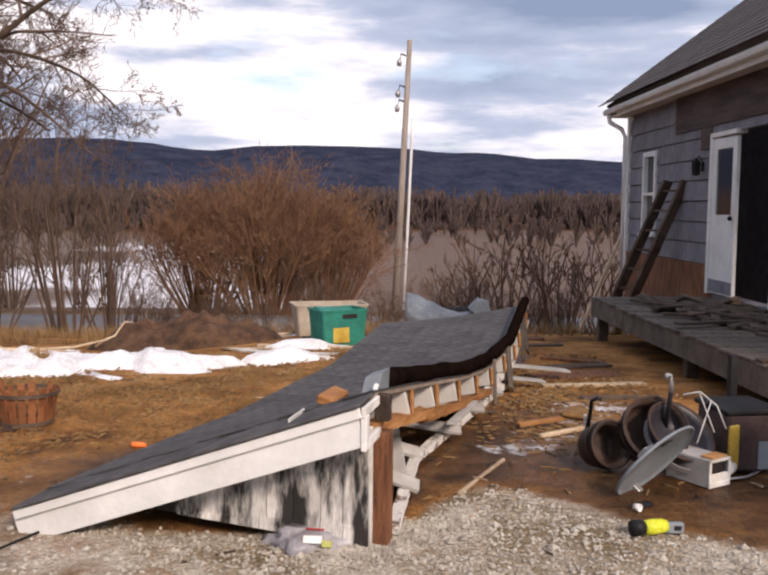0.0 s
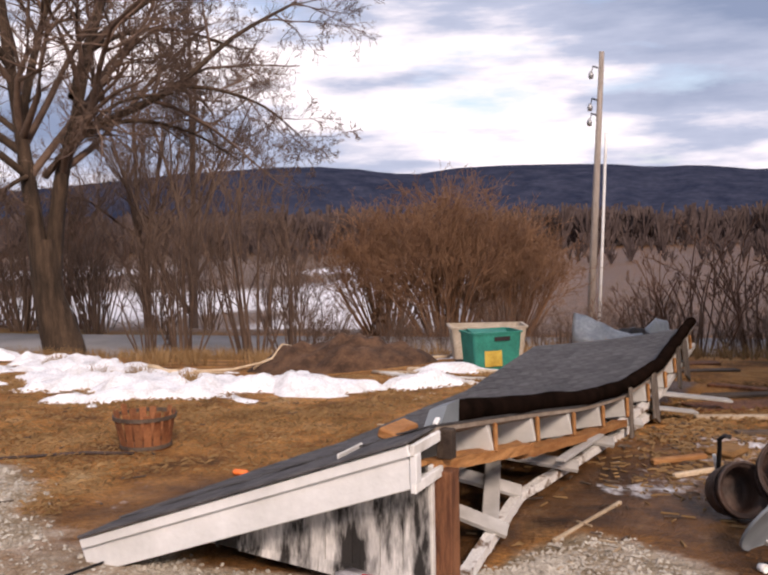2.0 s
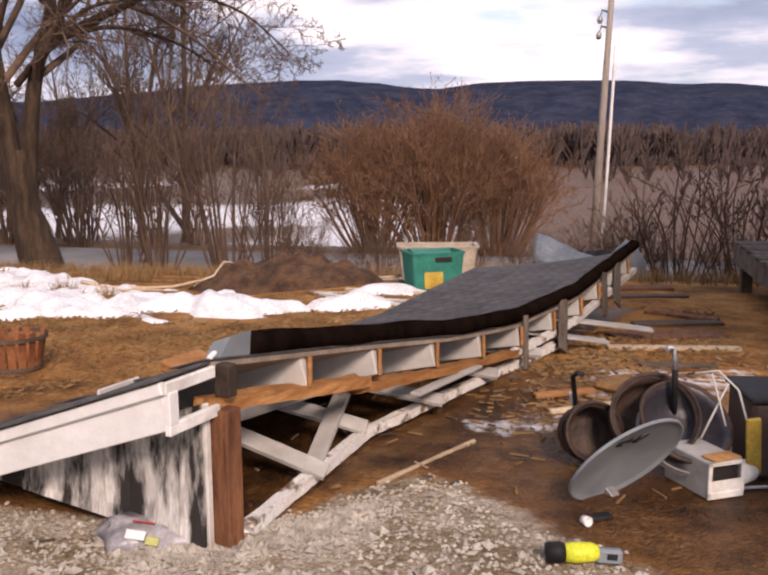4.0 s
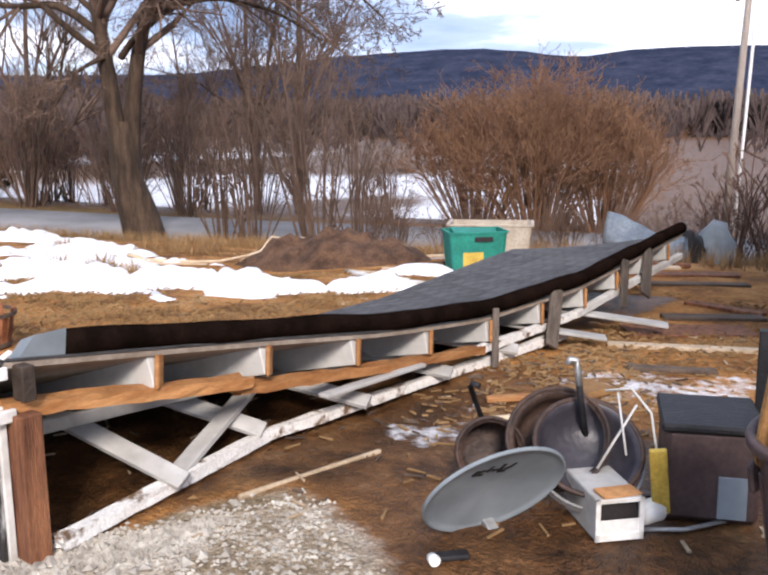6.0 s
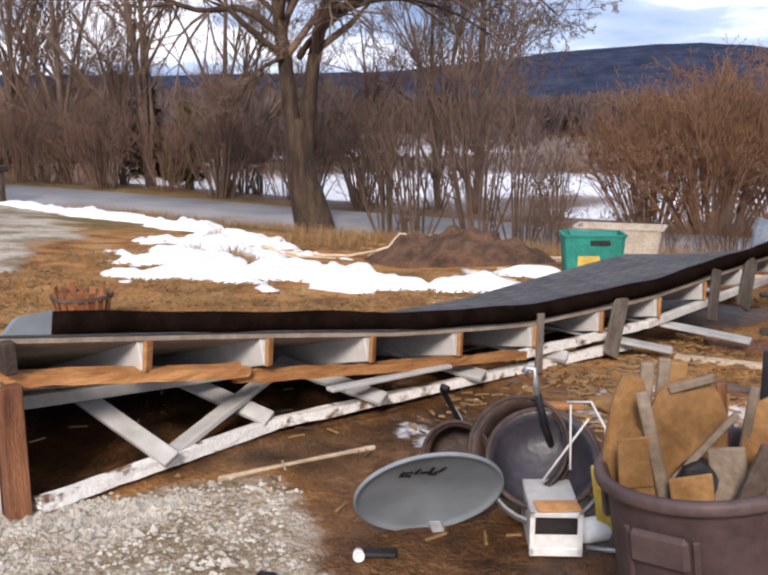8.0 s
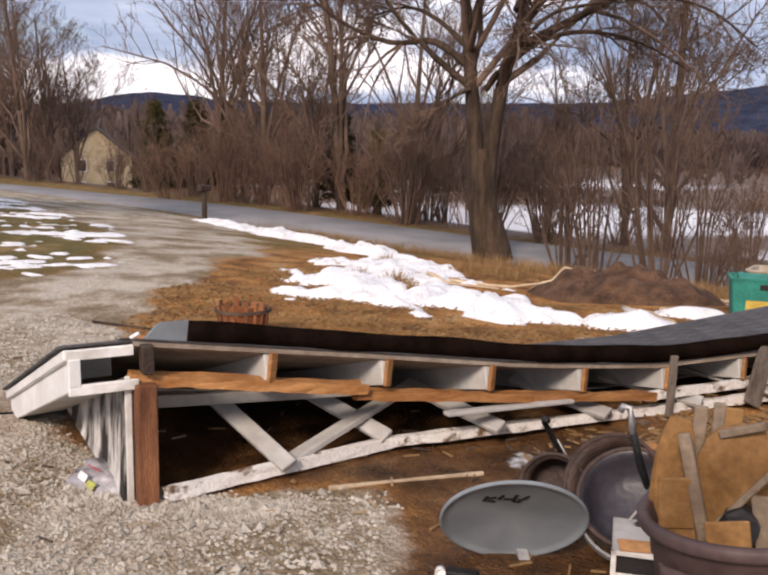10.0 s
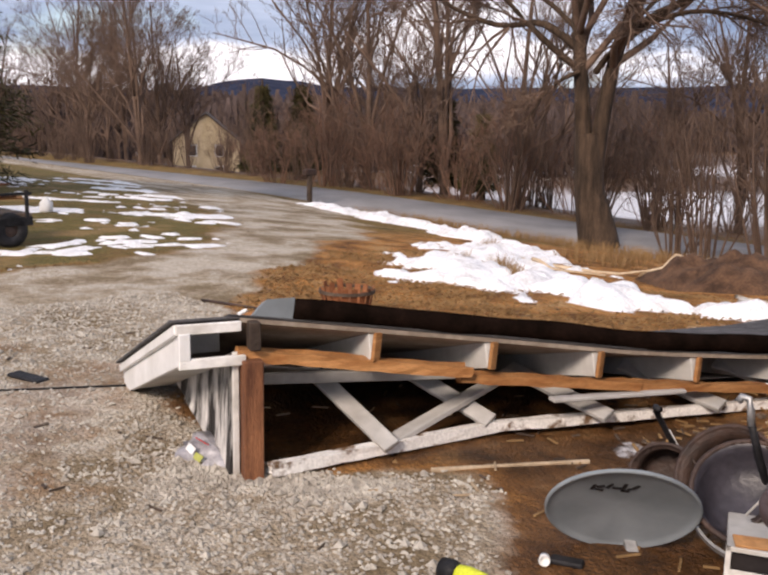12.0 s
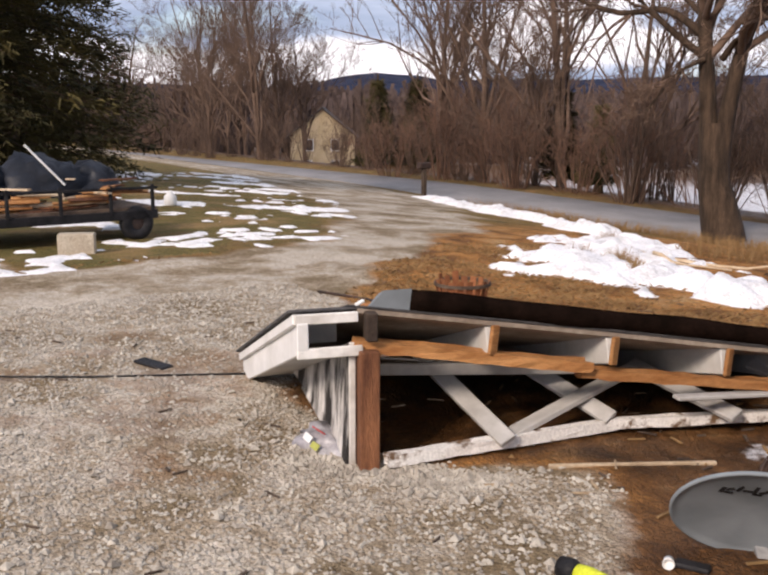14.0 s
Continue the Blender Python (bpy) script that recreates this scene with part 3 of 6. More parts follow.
part("arm", pipe(bmesh.new(), [(0, 0, 0.1), (-0.08, 0, 0.22), (-0.12, 0, 0.17)], 0.01, 6), "black", lamp)

# ---- porch deck ----
deck = thing("porch_deck", "weathered grey wooden porch deck strewn with splintered boards", "deck", (0, 0, 0))
DX0, DX1, DY0, DY1, DZ = 2.78, 4.32, 5.5, 11.75, 0.40
part("rim_joist", slab((0.05, DY1 - DY0, 0.22), (DX0 + 0.02, (DY0 + DY1) / 2, DZ - 0.14), 0.006), "grey_wood", deck)
part("end_joist", slab((DX1 - DX0, 0.05, 0.22), ((DX0 + DX1) / 2, DY1 - 0.03, DZ - 0.14), 0.006), "grey_wood", deck)
part("end_joist", slab((DX1 - DX0, 0.05, 0.22), ((DX0 + DX1) / 2, DY0 + 0.03, DZ - 0.14), 0.006), "grey_wood", deck)
pl = slab((DX1 - DX0 + 0.05, 0.135, 0.028), (0, 0, 0), 0.004)
me = bpy.data.meshes.new("deck_board")
pl.to_mesh(me)
pl.free()
me.materials.append(M["grey_wood"])
rnd = random.Random(4)
yy = DY0 + 0.07
while yy < DY1:
    ob = new("deck_board", me)
    ob.parent = deck
    ob.matrix_basis = pose((DX0 + DX1) / 2 + rnd.uniform(-.02, .02), yy, DZ - 0.014 + rnd.uniform(-.003, .003), 0, rnd.uniform(-.4, .4), rnd.uniform(-.4, .4))
    yy += 0.145
for px, py in ((2.9, 5.6), (2.9, 8.4), (2.9, 11.6), (4.15, 5.6), (4.15, 11.6)):
    part("leg", slab((0.12, 0.12, 0.5), (px, py, -0.02), 0.006), "dark_wood", deck)
bbm = [plank((-l / 2, 0, 0), (l / 2, 0, 0), w, h) for l, w, h in ((1.3, 0.10, 0.022), (0.8, 0.07, 0.03), (1.8, 0.09, 0.03))]
bms = []
for b3 in bbm:
    me = bpy.data.meshes.new("broken_board")
    b3.to_mesh(me)
    b3.free()
    bms.append(me)
for i in range(46):
    me = bms[i % 3]
    if not me.materials:
        me.materials.append(M["dark_wood"])
    ob = tagged(new("broken_board", me), "splintered brown board lying loose on the deck", "board", "loose boards on the deck")
    ob.matrix_basis = pose(rnd.uniform(DX0 + .5, DX1 - .35), rnd.uniform(DY0 + .4, DY1 - .5), DZ + 0.022 + 0.012 * (i % 4), rnd.uniform(-2, 2), rnd.uniform(-1.5, 1.5), rnd.gauss(70, 30))

# ladder against the wall
ladder = thing("ladder", "old dark wooden ladder leaning on the house wall", "ladder", (0, 0, 0))
la, lb = Vector((3.52, 13.62, rough_z(3.52, 13.62))), Vector((4.33, 13.10, 1.97))
side = Vector((0.55, -0.83, 0)) * 0.16
for s in (-1, 1):
    part("rail", plank(la + side * s, lb + side * s, 0.05, 0.17, (-0.8, -0.5, 0.3)), "dark_wood", ladder)
for i in range(8):
    c = la.lerp(lb, (i + 0.5) / 8)
    part("rung", plank(c - side, c + side, 0.10, 0.03), "dark_wood", ladder)
prop = part("timber_prop", plank((3.66, 16.2, rough_z(3.66, 16.2)), (4.51, 16.2, 1.27), 0.09, 0.05), "pale_wood")
tagged(prop, "long pale timber propped at a slant by the house corner", "board")

# ---- the fallen porch roof ----
wreck = thing("fallen_porch_roof", "torn-off shingled porch roof lying collapsed on the ground", "roof", (0, 0, 0))
TOP = [Vector(p) for p in ((-0.22, 3.90, 0.715), (0.12, 4.98, 0.557), (0.42, 5.85, 0.425), (0.69, 6.67, 0.340), (1.07, 7.80, 0.345), (1.62, 10.1, 0.46))]
SLOPE = Vector((-1.60, 0.40, -0.58))
GD = Vector((-0.97, 0.243, 0))
OUT = Vector((-0.243, -0.97, 0))


def along(s):
    """A place on the upper edge, s metres from the near corner."""
    for a, b in zip(TOP, TOP[1:]):
        d = (b - a).length
        if s <= d:
            return a + (b - a) * (s / d)
        s -= d
    return TOP[-1]


LEN = sum((b - a).length for a, b in zip(TOP, TOP[1:]))


def on_roof(s, t, lift=0.0):
    """s along the upper edge, t down the slope (0 to 1)."""
    p = along(s)
    k = min(1.0, s / 3.0)
    d = SLOPE + Vector((0, 0, 0.31 * k))
    q = p + d * t
    q.z += lift - 0.03 * math.sin(math.pi * t) * k
    return q


# deck of the roof: thick sheet following the bend
def sheet(t0, t1, lift0, lift1, s0, s1, n=26, m=6):
    bm = bmesh.new()
    rows = []
    for lift in (lift0, lift1):
        rows.append([[bm.verts.new(on_roof(s0 + (s1 - s0) * i / n, t0 + (t1 - t0) * j / m, lift)) for j in range(m + 1)] for i in range(n + 1)])
    for k, r in enumerate(rows):
        for i in range(n):
            for j in range(m):
                q = (r[i][j], r[i + 1][j], r[i + 1][j + 1], r[i][j + 1])
                bm.faces.new(q if k else q[::-1])
    a, b = rows
    for i in range(n):
        bm.faces.new((a[i][0], a[i + 1][0], b[i + 1][0], b[i][0]))
        bm.faces.new((a[i + 1][m], a[i][m], b[i][m], b[i + 1][m]))
    for j in range(m):
        bm.faces.new((a[0][j + 1], a[0][j], b[0][j], b[0][j + 1]))
        bm.faces.new((a[n][j], a[n][j + 1], b[n][j + 1], b[n][j]))
    bmesh.ops.recalc_face_normals(bm, faces=bm.faces[:])
    return bm


part("roof_deck", sheet(0, 1.0, -0.022, 0.0, -0.0, LEN - 0.05), "sheathing", wreck, "brown board sheathing")
part("roof_covering", sheet(-0.004, 1.02, 0.001, 0.006, 0.0, LEN - 0.03), "shingle", wreck, "dark grey asphalt covering")
rnd = random.Random(8)
# boxed rake overhang on the near gable end
r0, r1 = on_roof(0, 0), on_roof(0, 1.02)
SU = SLOPE.cross(OUT).normalized()
SU = SU if SU.z > 0 else -SU
Z = Vector((0, 0, 1))
part("rake_board", plank(r0 + OUT * 0.25 + Vector((0, 0, -0.105)), r1 + OUT * 0.25 + Vector((0, 0, -0.105)), 0.022, 0.165, SU), "white_paint", wreck, "white rake board")
part("rake_trim", plank(r0 + OUT * 0.27 + Vector((0, 0, -0.035)), r1 + OUT * 0.27 + Vector((0, 0, -0.035)), 0.03, 0.045, SU), "white_paint", wreck, "white crown trim")
part("drip_edge", plank(r0 + OUT * 0.15 + Vector((0, 0, 0.002)), r1 + OUT * 0.15 + Vector((0, 0, 0.002)), 0.31, 0.014, SU), "shingle", wreck, "dark shingle edge")
part("rake_soffit", plank(r0 + OUT * 0.125 + Vector((0, 0, -0.18)), r1 + OUT * 0.125 + Vector((0, 0, -0.18)), 0.24, 0.012, SU), "soffit", wreck, "white boxed soffit")
e0 = r0 + Vector((0.012, -0.003, 0))
for a, b, w, h in (((0.0, -0.035), (0.28, -0.035), 0.02, 0.045), ((-0.02, -0.185), (0.27, -0.185), 0.025, 0.045)):
    part("return_trim", plank(e0 + OUT * a[0] + Z * a[1], e0 + OUT * b[0] + Z * b[1], w, h), "old_white", wreck, "peeling white trim of the boxed end")
part("return_post", plank(e0 + OUT * 0.245 + Z * -0.05, e0 + OUT * 0.245 + Z * -0.17, 0.03, 0.05, OUT), "white_paint", wreck)
part("return_back", plank(e0 + OUT * 0.01 + GD * 0.35 + Z * -0.16, e0 + OUT * 0.23 + GD * 0.35 + Z * -0.16, 0.012, 0.14), "soffit", wreck)

# shingled gable cheek: stained white wood shingles over a board backing
M["cheek"] = material("cheek", (0.025, 0.022, 0.020), 0.85, second=(0.60, 0.58, 0.55), scale=2.0, stretch=(3.0, 3.0, 0.7), contrast=(0.43, 0.54), fine=30, bump=0.4, bump_scale=30, vary=0.16)
foot = Vector((-0.24, 3.885, 0.0))
TIP = 1.32


def cheek_top(d):
    return 0.56 - d * 0.335


def cheek_low(d):
    return 0.0 + d * 0.085


def cheek_piece(d0, d1, z0, z1, off, thick):
    """A shingle between d0 and d1 along the wall, cut to the wall's outline."""
    bm = bmesh.new()
    lo = (max(z0, cheek_low(d0)), max(z0, cheek_low(d1)))
    hi = (min(z1, cheek_top(d0)), min(z1, cheek_top(d1)))
    if hi[0] - lo[0] < 0.02 or hi[1] - lo[1] < 0.004:
        bm.free()
        return None
    vs = []
    for o, flare in ((off, 0.0), (off + thick, 0.008)):
        for d, z, f in ((d0, lo[0], flare), (d1, lo[1], flare), (d1, hi[1], 0), (d0, hi[0], 0)):
            p = foot + GD * d + OUT * (o + f)
            vs.append(bm.verts.new((p.x, p.y, z)))
    for q in ((3, 2, 1, 0), (4, 5, 6, 7), (0, 1, 5, 4), (1, 2, 6, 5), (2, 3, 7, 6), (3, 0, 4, 7)):
        bm.faces.new([vs[k] for k in q])
    bmesh.ops.recalc_face_normals(bm, faces=bm.faces[:])
    return bm


for k in range(6):
    bm = cheek_piece(k * TIP / 6, (k + 1) * TIP / 6, -1, 2, -0.03, 0.028)
    if bm:
        part("backing_board", bm, "grey_wood", wreck)
for row, (z0, z1) in enumerate(((-0.1, 0.10), (0.085, 0.33), (0.315, 0.60))):
    d = 0.0
    while d < TIP:
        w = rnd.uniform(0.10, 0.19)
        bm = cheek_piece(d + 0.002, min(TIP, d + w - 0.002), z0 + rnd.uniform(-.008, .008), z1, 0.0 + 0.008 * (2 - row), 0.009)
        if bm:
            part("wall_shingle", bm, "cheek", wreck)
        d += w

def rough_plank(a, b, w, h, seed, jag=0.004, up=(0, 0, 1), n=14):
    """A board with splintered, uneven edges."""
    a, b = Vector(a), Vector(b)
    y = (b - a).normalized()
    x = y.cross(Vector(up)).normalized()
    z = x.cross(y)
    bm = bmesh.new()
    rings = []
    for i in range(n + 1):
        c = a.lerp(b, i / n)
        ring = []
        for sx, sz in ((-1, -1), (0.1, -1), (1, -1), (1, 0.1), (1, 1), (-0.1, 1), (-1, 1), (-1, -0.1)):
            q = Vector((i * 2.1 + seed, sx * 1.7, sz * 1.3))
            end = 0.02 * noise.noise(q * 3) if i in (0, n) else 0
            ring.append(bm.verts.new(c + x * (sx * w / 2 + jag * noise.noise(q)) + z * (sz * h / 2 + jag * 1.6 * noise.noise(q + Vector((9, 3, 1))) + 0.5 * jag * noise.noise(q * 3)) + y * end))
        rings.append(ring)
    for p, q in zip(rings, rings[1:]):
        for k in range(8):
            bm.faces.new((p[k], p[(k + 1) % 8], q[(k + 1) % 8], q[k]))
    bm.faces.new(rings[0][::-1])
    bm.faces.new(rings[-1])
    bmesh.ops.recalc_face_normals(bm, faces=bm.faces[:])
    return bm


# corner post and sill beams
u = Vector((0.30, 0.954, 0))
IN = Vector((-0.954, 0.30, 0))
pc = Vector((-0.185, 3.935, 0))
part("corner_post", plank(pc + Z * -0.02, pc + Z * 0.530, 0.085, 0.088, u), "red_wood", wreck, "bare brown corner post")
part("corner_strip", plank(foot + OUT * 0.012 + Z * -0.01 + u * 0.012, foot + OUT * 0.012 + Z * 0.56 + u * 0.012, 0.02, 0.03, u), "old_white", wreck, "white corner strip")
part("sill_beam", rough_plank((-0.13, 3.99, 0.035), (0.05, 5.19, 0.05), 0.055, 0.052, 1.0), "worn_white", wreck, "cracked white sill beam")
part("sill_beam", rough_plank((0.04, 5.15, 0.055), (1.02, 7.62, 0.06), 0.055, 0.048, 2.0, n=24), "worn_white", wreck, "cracked white sill beam")
# broken plate under the rafters
part("plate", rough_plank((-0.26, 3.90, 0.548), (0.10, 4.95, 0.388), 0.09, 0.05, 3.0, 0.007), "fresh_wood", wreck, "torn orange wood plate")
part("plate", rough_plank((0.06, 4.93, 0.355), (0.40, 5.86, 0.238), 0.08, 0.045, 4.0, 0.007), "fresh_wood", wreck, "torn orange wood plate")
part("plate", rough_plank((0.37, 5.82, 0.242), (0.69, 6.66, 0.160), 0.075, 0.042, 6.0, 0.007), "fresh_wood", wreck, "torn orange wood plate")
part("plate", rough_plank((0.67, 6.60, 0.160), (1.05, 7.8, 0.160), 0.05, 0.045, 5.0, n=20), "worn_white", wreck)
part("plate", plank((1.05, 7.78, 0.160), (1.6, 10.0, 0.27), 0.05, 0.05), "old_white", wreck)
part("upper_post", plank(pc + Z * 0.575 + u * 0.01, pc + Z * 0.700 + u * 0.01, 0.07, 0.05, u), "dark_wood", wreck, "dark post stub under the roof edge")
part("inner_rail", plank((-0.47, 4.10, 0.352), (-0.14, 5.15, 0.292), 0.03, 0.055), "dimmed_white", wreck)
# rafters
s = 0.62
while s < LEN - 0.1:
    a, b = on_roof(s, 0.0, -0.085), on_roof(s, 0.90, -0.080)
    part("rafter", plank(a, b, 0.045, 0.125, SU), "soffit", wreck, "white painted rafter")
    part("rafter_end", plank(a + Vector((0.006, 0, -0.002)), a + Vector((0.026, 0.004, -0.002)), 0.052, 0.135, SU, 0.006), "fresh_wood", wreck, "raw broken rafter end")
    s += 0.60
# ceiling boards under the lower half of the rafters
g = sheet(0.30, 0.98, -0.165, -0.155, 0.1, LEN - 0.3, 20, 4)
part("ceiling_panel", g, "soffit", wreck, "grey-white porch ceiling boards")
# rolled strip of felt along the torn edge
pts, rad = [], []
for i in range(60):
    s = 0.24 + (LEN - 0.26) * i / 59
    p = on_roof(s, 0.014, 0.058 + 0.004 * math.sin(i * 0.6))
    pts.append(p)
    rad.append(0.050 + 0.003 * math.sin(i * 1.1))
part("felt_roll", pipe(bmesh.new(), pts, rad, 10), "felt", wreck, "rolled-up black roofing felt", True)
g = bmesh.new()
vs = []
for s_, lo_, hi_ in ((0.06, 0.0, 0.012), (0.12, 0.0, 0.085), (0.245, 0.0, 0.105)):
    for t_, h_ in ((0.0, lo_), (0.0, hi_), (0.05, hi_), (0.05, lo_)):
        vs.append(g.verts.new(on_roof(s_, t_, h_ + 0.004)))
for k in range(2):
    for q in range(4):
        g.faces.new((vs[4 * k + q], vs[4 * k + (q + 1) % 4], vs[4 * k + 4 + (q + 1) % 4], vs[4 * k + 4 + q]))
g.faces.new(vs[0:4][::-1])
g.faces.new(vs[8:12])
bmesh.ops.recalc_face_normals(g, faces=g.faces[:])
part("flashing", g, "dish_grey", wreck, "bent grey metal flashing")
p = on_roof(0.12, 0.16, 0.035)
part("torn_wood", plank(p - u * 0.05, p + u * 0.18, 0.09, 0.05, (0.3, 0.1, 0.9), 0.01), "fresh_wood", wreck, "torn orange wood stub")
part("bent_clip", plank(r0 + Z * 0.012 + OUT * 0.01, r0 + Z * 0.032 - OUT * 0.03, 0.022, 0.014), "white_paint", wreck)
# fallen ceiling strips leaning inside
for a, b, w, h in (((-0.66, 4.50, 0.34), (0.03, 4.55, 0.07), 0.03, 0.085), ((-0.50, 5.0, 0.28), (0.07, 5.15, 0.09), 0.03, 0.085), ((-0.28, 5.62, 0.22), (0.38, 5.68, 0.10), 0.03, 0.085),
                   ((-0.06, 4.62, 0.06), (-0.10, 5.45, 0.26), 0.085, 0.03), ((0.0, 6.25, 0.20), (0.62, 6.32, 0.10), 0.03, 0.085), ((0.25, 6.8, 0.18), (0.85, 6.95, 0.10), 0.03, 0.08),
                   ((0.5, 7.35, 0.18), (1.30, 7.55, 0.07), 0.12, 0.02), ((0.75, 8.0, 0.16), (1.65, 8.1, 0.06), 0.14, 0.02), ((0.28, 5.35, 0.22), (0.52, 6.1, 0.20), 0.06, 0.02)):
    part("ceiling_strip", plank(a, b, w, h, (0.2, 0.9, 0.4) if h > w else (0, 0, 1)), "dimmed_white", wreck, "loose white-painted ceiling strip")
for sp, w, lean in ((3.02, 0.05, 0.02), (3.72, 0.13, 0.10), (4.9, 0.10, 0.05), (5.4, 0.14, 0.12)):
    q = along(sp)
    part("loose_board", plank(q + Vector((0.05, -lean, -0.30)), q + Vector((0.04, lean, 0.05)), 0.022, w, u), "grey_wood", wreck, "grey splintered board")

# shingles as tabs in courses over the roof
tab_me = {}
rows_n = 11
count = 0
for j in range(rows_n):
    t = 1.0 - (j + 0.5) / rows_n
    s = 0.06 + (0.11 if j % 2 else 0.0)
    while s < LEN - 0.2 and count < 300:
        p, q = on_roof(s, t, 0.012), on_roof(s + 0.05, t, 0.012)
        if "tab" not in tab_me:
            b2 = box(bmesh.new(), pose(0, 0, 0, -2.2, 0, 0), (0.212, 0.175, 0.006), 0)
            me = bpy.data.meshes.new("shingle")
            b2.to_mesh(me)
            b2.free()
            me.materials.append(M["shingle"])
            tab_me["tab"] = me
        x = (q - p).normalized()
        y = -(on_roof(s, t + 0.05) - on_roof(s, t)).normalized()
        z = x.cross(y).normalized()
        y = z.cross(x)
        if z.z < 0:
            z, x = -z, -x
        m = Matrix((x, y, z)).transposed().to_4x4()
        m.translation = p + z * rnd.uniform(-.001, .002)
        ob = new("shingle", tab_me["tab"])
        ob.parent = wreck
        ob.matrix_basis = m
        count += 1
        s += 0.216

# ---- snow bank, soil mound ----
def lift_mesh(name, mat, x0, x1, y0, y1, cell, height, label, category, kind=""):
    """A closed heap over the ground where height(x, y) is above zero."""
    n, m = int((x1 - x0) / cell), int((y1 - y0) / cell)
    idx, v, f = {}, [], []
    hs = [[height(x0 + i * cell, y0 + j * cell) for i in range(n + 1)] for j in range(m + 1)]

    def vert(i, j):
        if (i, j) not in idx:
            x, y = x0 + i * cell, y0 + j * cell
            idx[i, j] = len(v)
            v.append((x, y, rough_z(x, y) + max(hs[j][i], -0.03)))
        return idx[i, j]

    for j in range(m):
        for i in range(n):
            if max(hs[j][i], hs[j][i + 1], hs[j + 1][i], hs[j + 1][i + 1]) > 0:
                f.append((vert(i, j), vert(i + 1, j), vert(i + 1, j + 1), vert(i, j + 1)))
    ob = new(name, quick_mesh(name, v, f, mat, True))
    return tagged(ob, label, category, kind=kind)


SPINE = ((-0.9, 9.55, 0.25), (-2.2, 9.1, 0.55), (-3.8, 8.95, 1.0), (-5.0, 10.1, 1.15), (-6.9, 12.2, 0.8), (-9.5, 14.0, 0.6), (-13.0, 15.4, 0.75), (-19.5, 17.2, 0.45))


def snow_h(x, y):
    best = -9.0
    for (ax, ay, aw), (bx, by, bw) in zip(SPINE, SPINE[1:]):
        dx, dy = bx - ax, by - ay
        t = max(0, min(1, ((x - ax) * dx + (y - ay) * dy) / (dx * dx + dy * dy)))
        w = aw + (bw - aw) * t
        d = math.hypot(x - ax - dx * t, y - ay - dy * t)
        best = max(best, (w - d) / w if w else -9)
    if best < -0.8:
        return -0.03
    k = best - 0.06 + 0.85 * lumps(x, y, 0.8, 2.5) + 0.6 * lumps(x, y, 0.3, 6.5) + 0.3 * lumps(x, y, 0.15, 8.5)
    for hx, hy, hr in ((-4.42, 9.76, 0.32), (-3.6, 9.2, 0.2), (-8.46, 12.83, 0.75), (-10.9, 14.3, 0.7), (-5.6, 10.6, 0.22), (-5.1, 9.2, 0.2)):
        k -= 3.2 * max(0, 1 - math.hypot((x - hx) / hr / 1.4, (y - hy) / hr))
    return (0.045 + 0.10 * min(1, k)) * (0.9 + 0.6 * lumps(x, y, 0.55, 1.2) + 0.7 * lumps(x, y, 0.22, 5.2)) * min(1, k * 3) if k > 0 else -0.03


lift_mesh("snow_bank", "snow", -20.5, -0.4, 7.0, 18.2, 0.07, snow_h, "bright melting snow bank along the yard's edge", "snow")


def patch_h(cx, cy, rx, ry, h, seed):
    def fn(x, y):
        k = 1 - math.hypot((x - cx) / rx, (y - cy) / ry) + 0.5 * lumps(x, y, 0.35, seed) + 0.3 * lumps(x, y, 0.9, seed + 2)
        return h * min(1, k * 1.6) if k > 0 else -0.03
    return fn


for k, (cx, cy, rx, ry, h) in enumerate(((-2.4, 12.6, 1.3, 0.25, 0.05), (-0.9, 10.5, 0.7, 0.25, 0.10), (0.3, 11.5, 0.7, 0.3, 0.05), (0.35, 10.6, 0.45, 0.18, 0.04))):
    lift_mesh("snow_patch", "snow" if k < 2 else "old_snow", cx - rx * 1.6, cx + rx * 1.6, cy - ry * 1.9, cy + ry * 1.9, 0.06, patch_h(cx, cy, rx, ry, h, 3.0 + k), "thin patch of old snow on wet ground", "snow")


def lawn_snow_h(x, y):
    inner = float(np.interp(x, LAWN_X, LAWN_Y))
    low = 3.4 + 0.12 * (x + 6.7)
    if not (low - 0.2 < y < inner + 0.3) or x > -6.1:
        return -0.03
    rim = 0.30 * step(-2.6, -0.5, y - inner) + 0.22 * step(1.0, 0.1, y - low) * step(-10.5, -8.5, x)
    # streaks lie along the drive
    a, b = 0.515 * x + 0.857 * y, -0.857 * x + 0.515 * y
    k = 0.9 * lumps(a * 0.42, b * 1.25, 1.0, 14.0) + 0.55 * lumps(x, y, 0.42, 15.0) + 0.45 * lumps(x, y, 0.2, 16.0) - 0.40 + rim
    k *= step(-27, -20, x) * step(0.35, -0.1, y - inner)
    return 0.028 * min(1, k * 7) * (1 + 0.6 * lumps(x, y, 0.3, 3.0)) if k > 0 else -0.03


lift_mesh("lawn_snow", "snow", -26, -6.0, 2.0, 14.2, 0.075, lawn_snow_h, "ragged patches of melting snow on the lawn", "snow", "stuff")


def mound_h(x, y):
    d = math.hypot((x + 2.55) / 1.25, (y - 11.7) / 0.8)
    k = 1 - d * d
    return k ** 0.7 * 0.34 * (1 + 0.5 * lumps(x, y, 0.5, 3.3) + 0.45 * lumps(x, y, 0.17, 4.4)) if k > 0 else -0.03


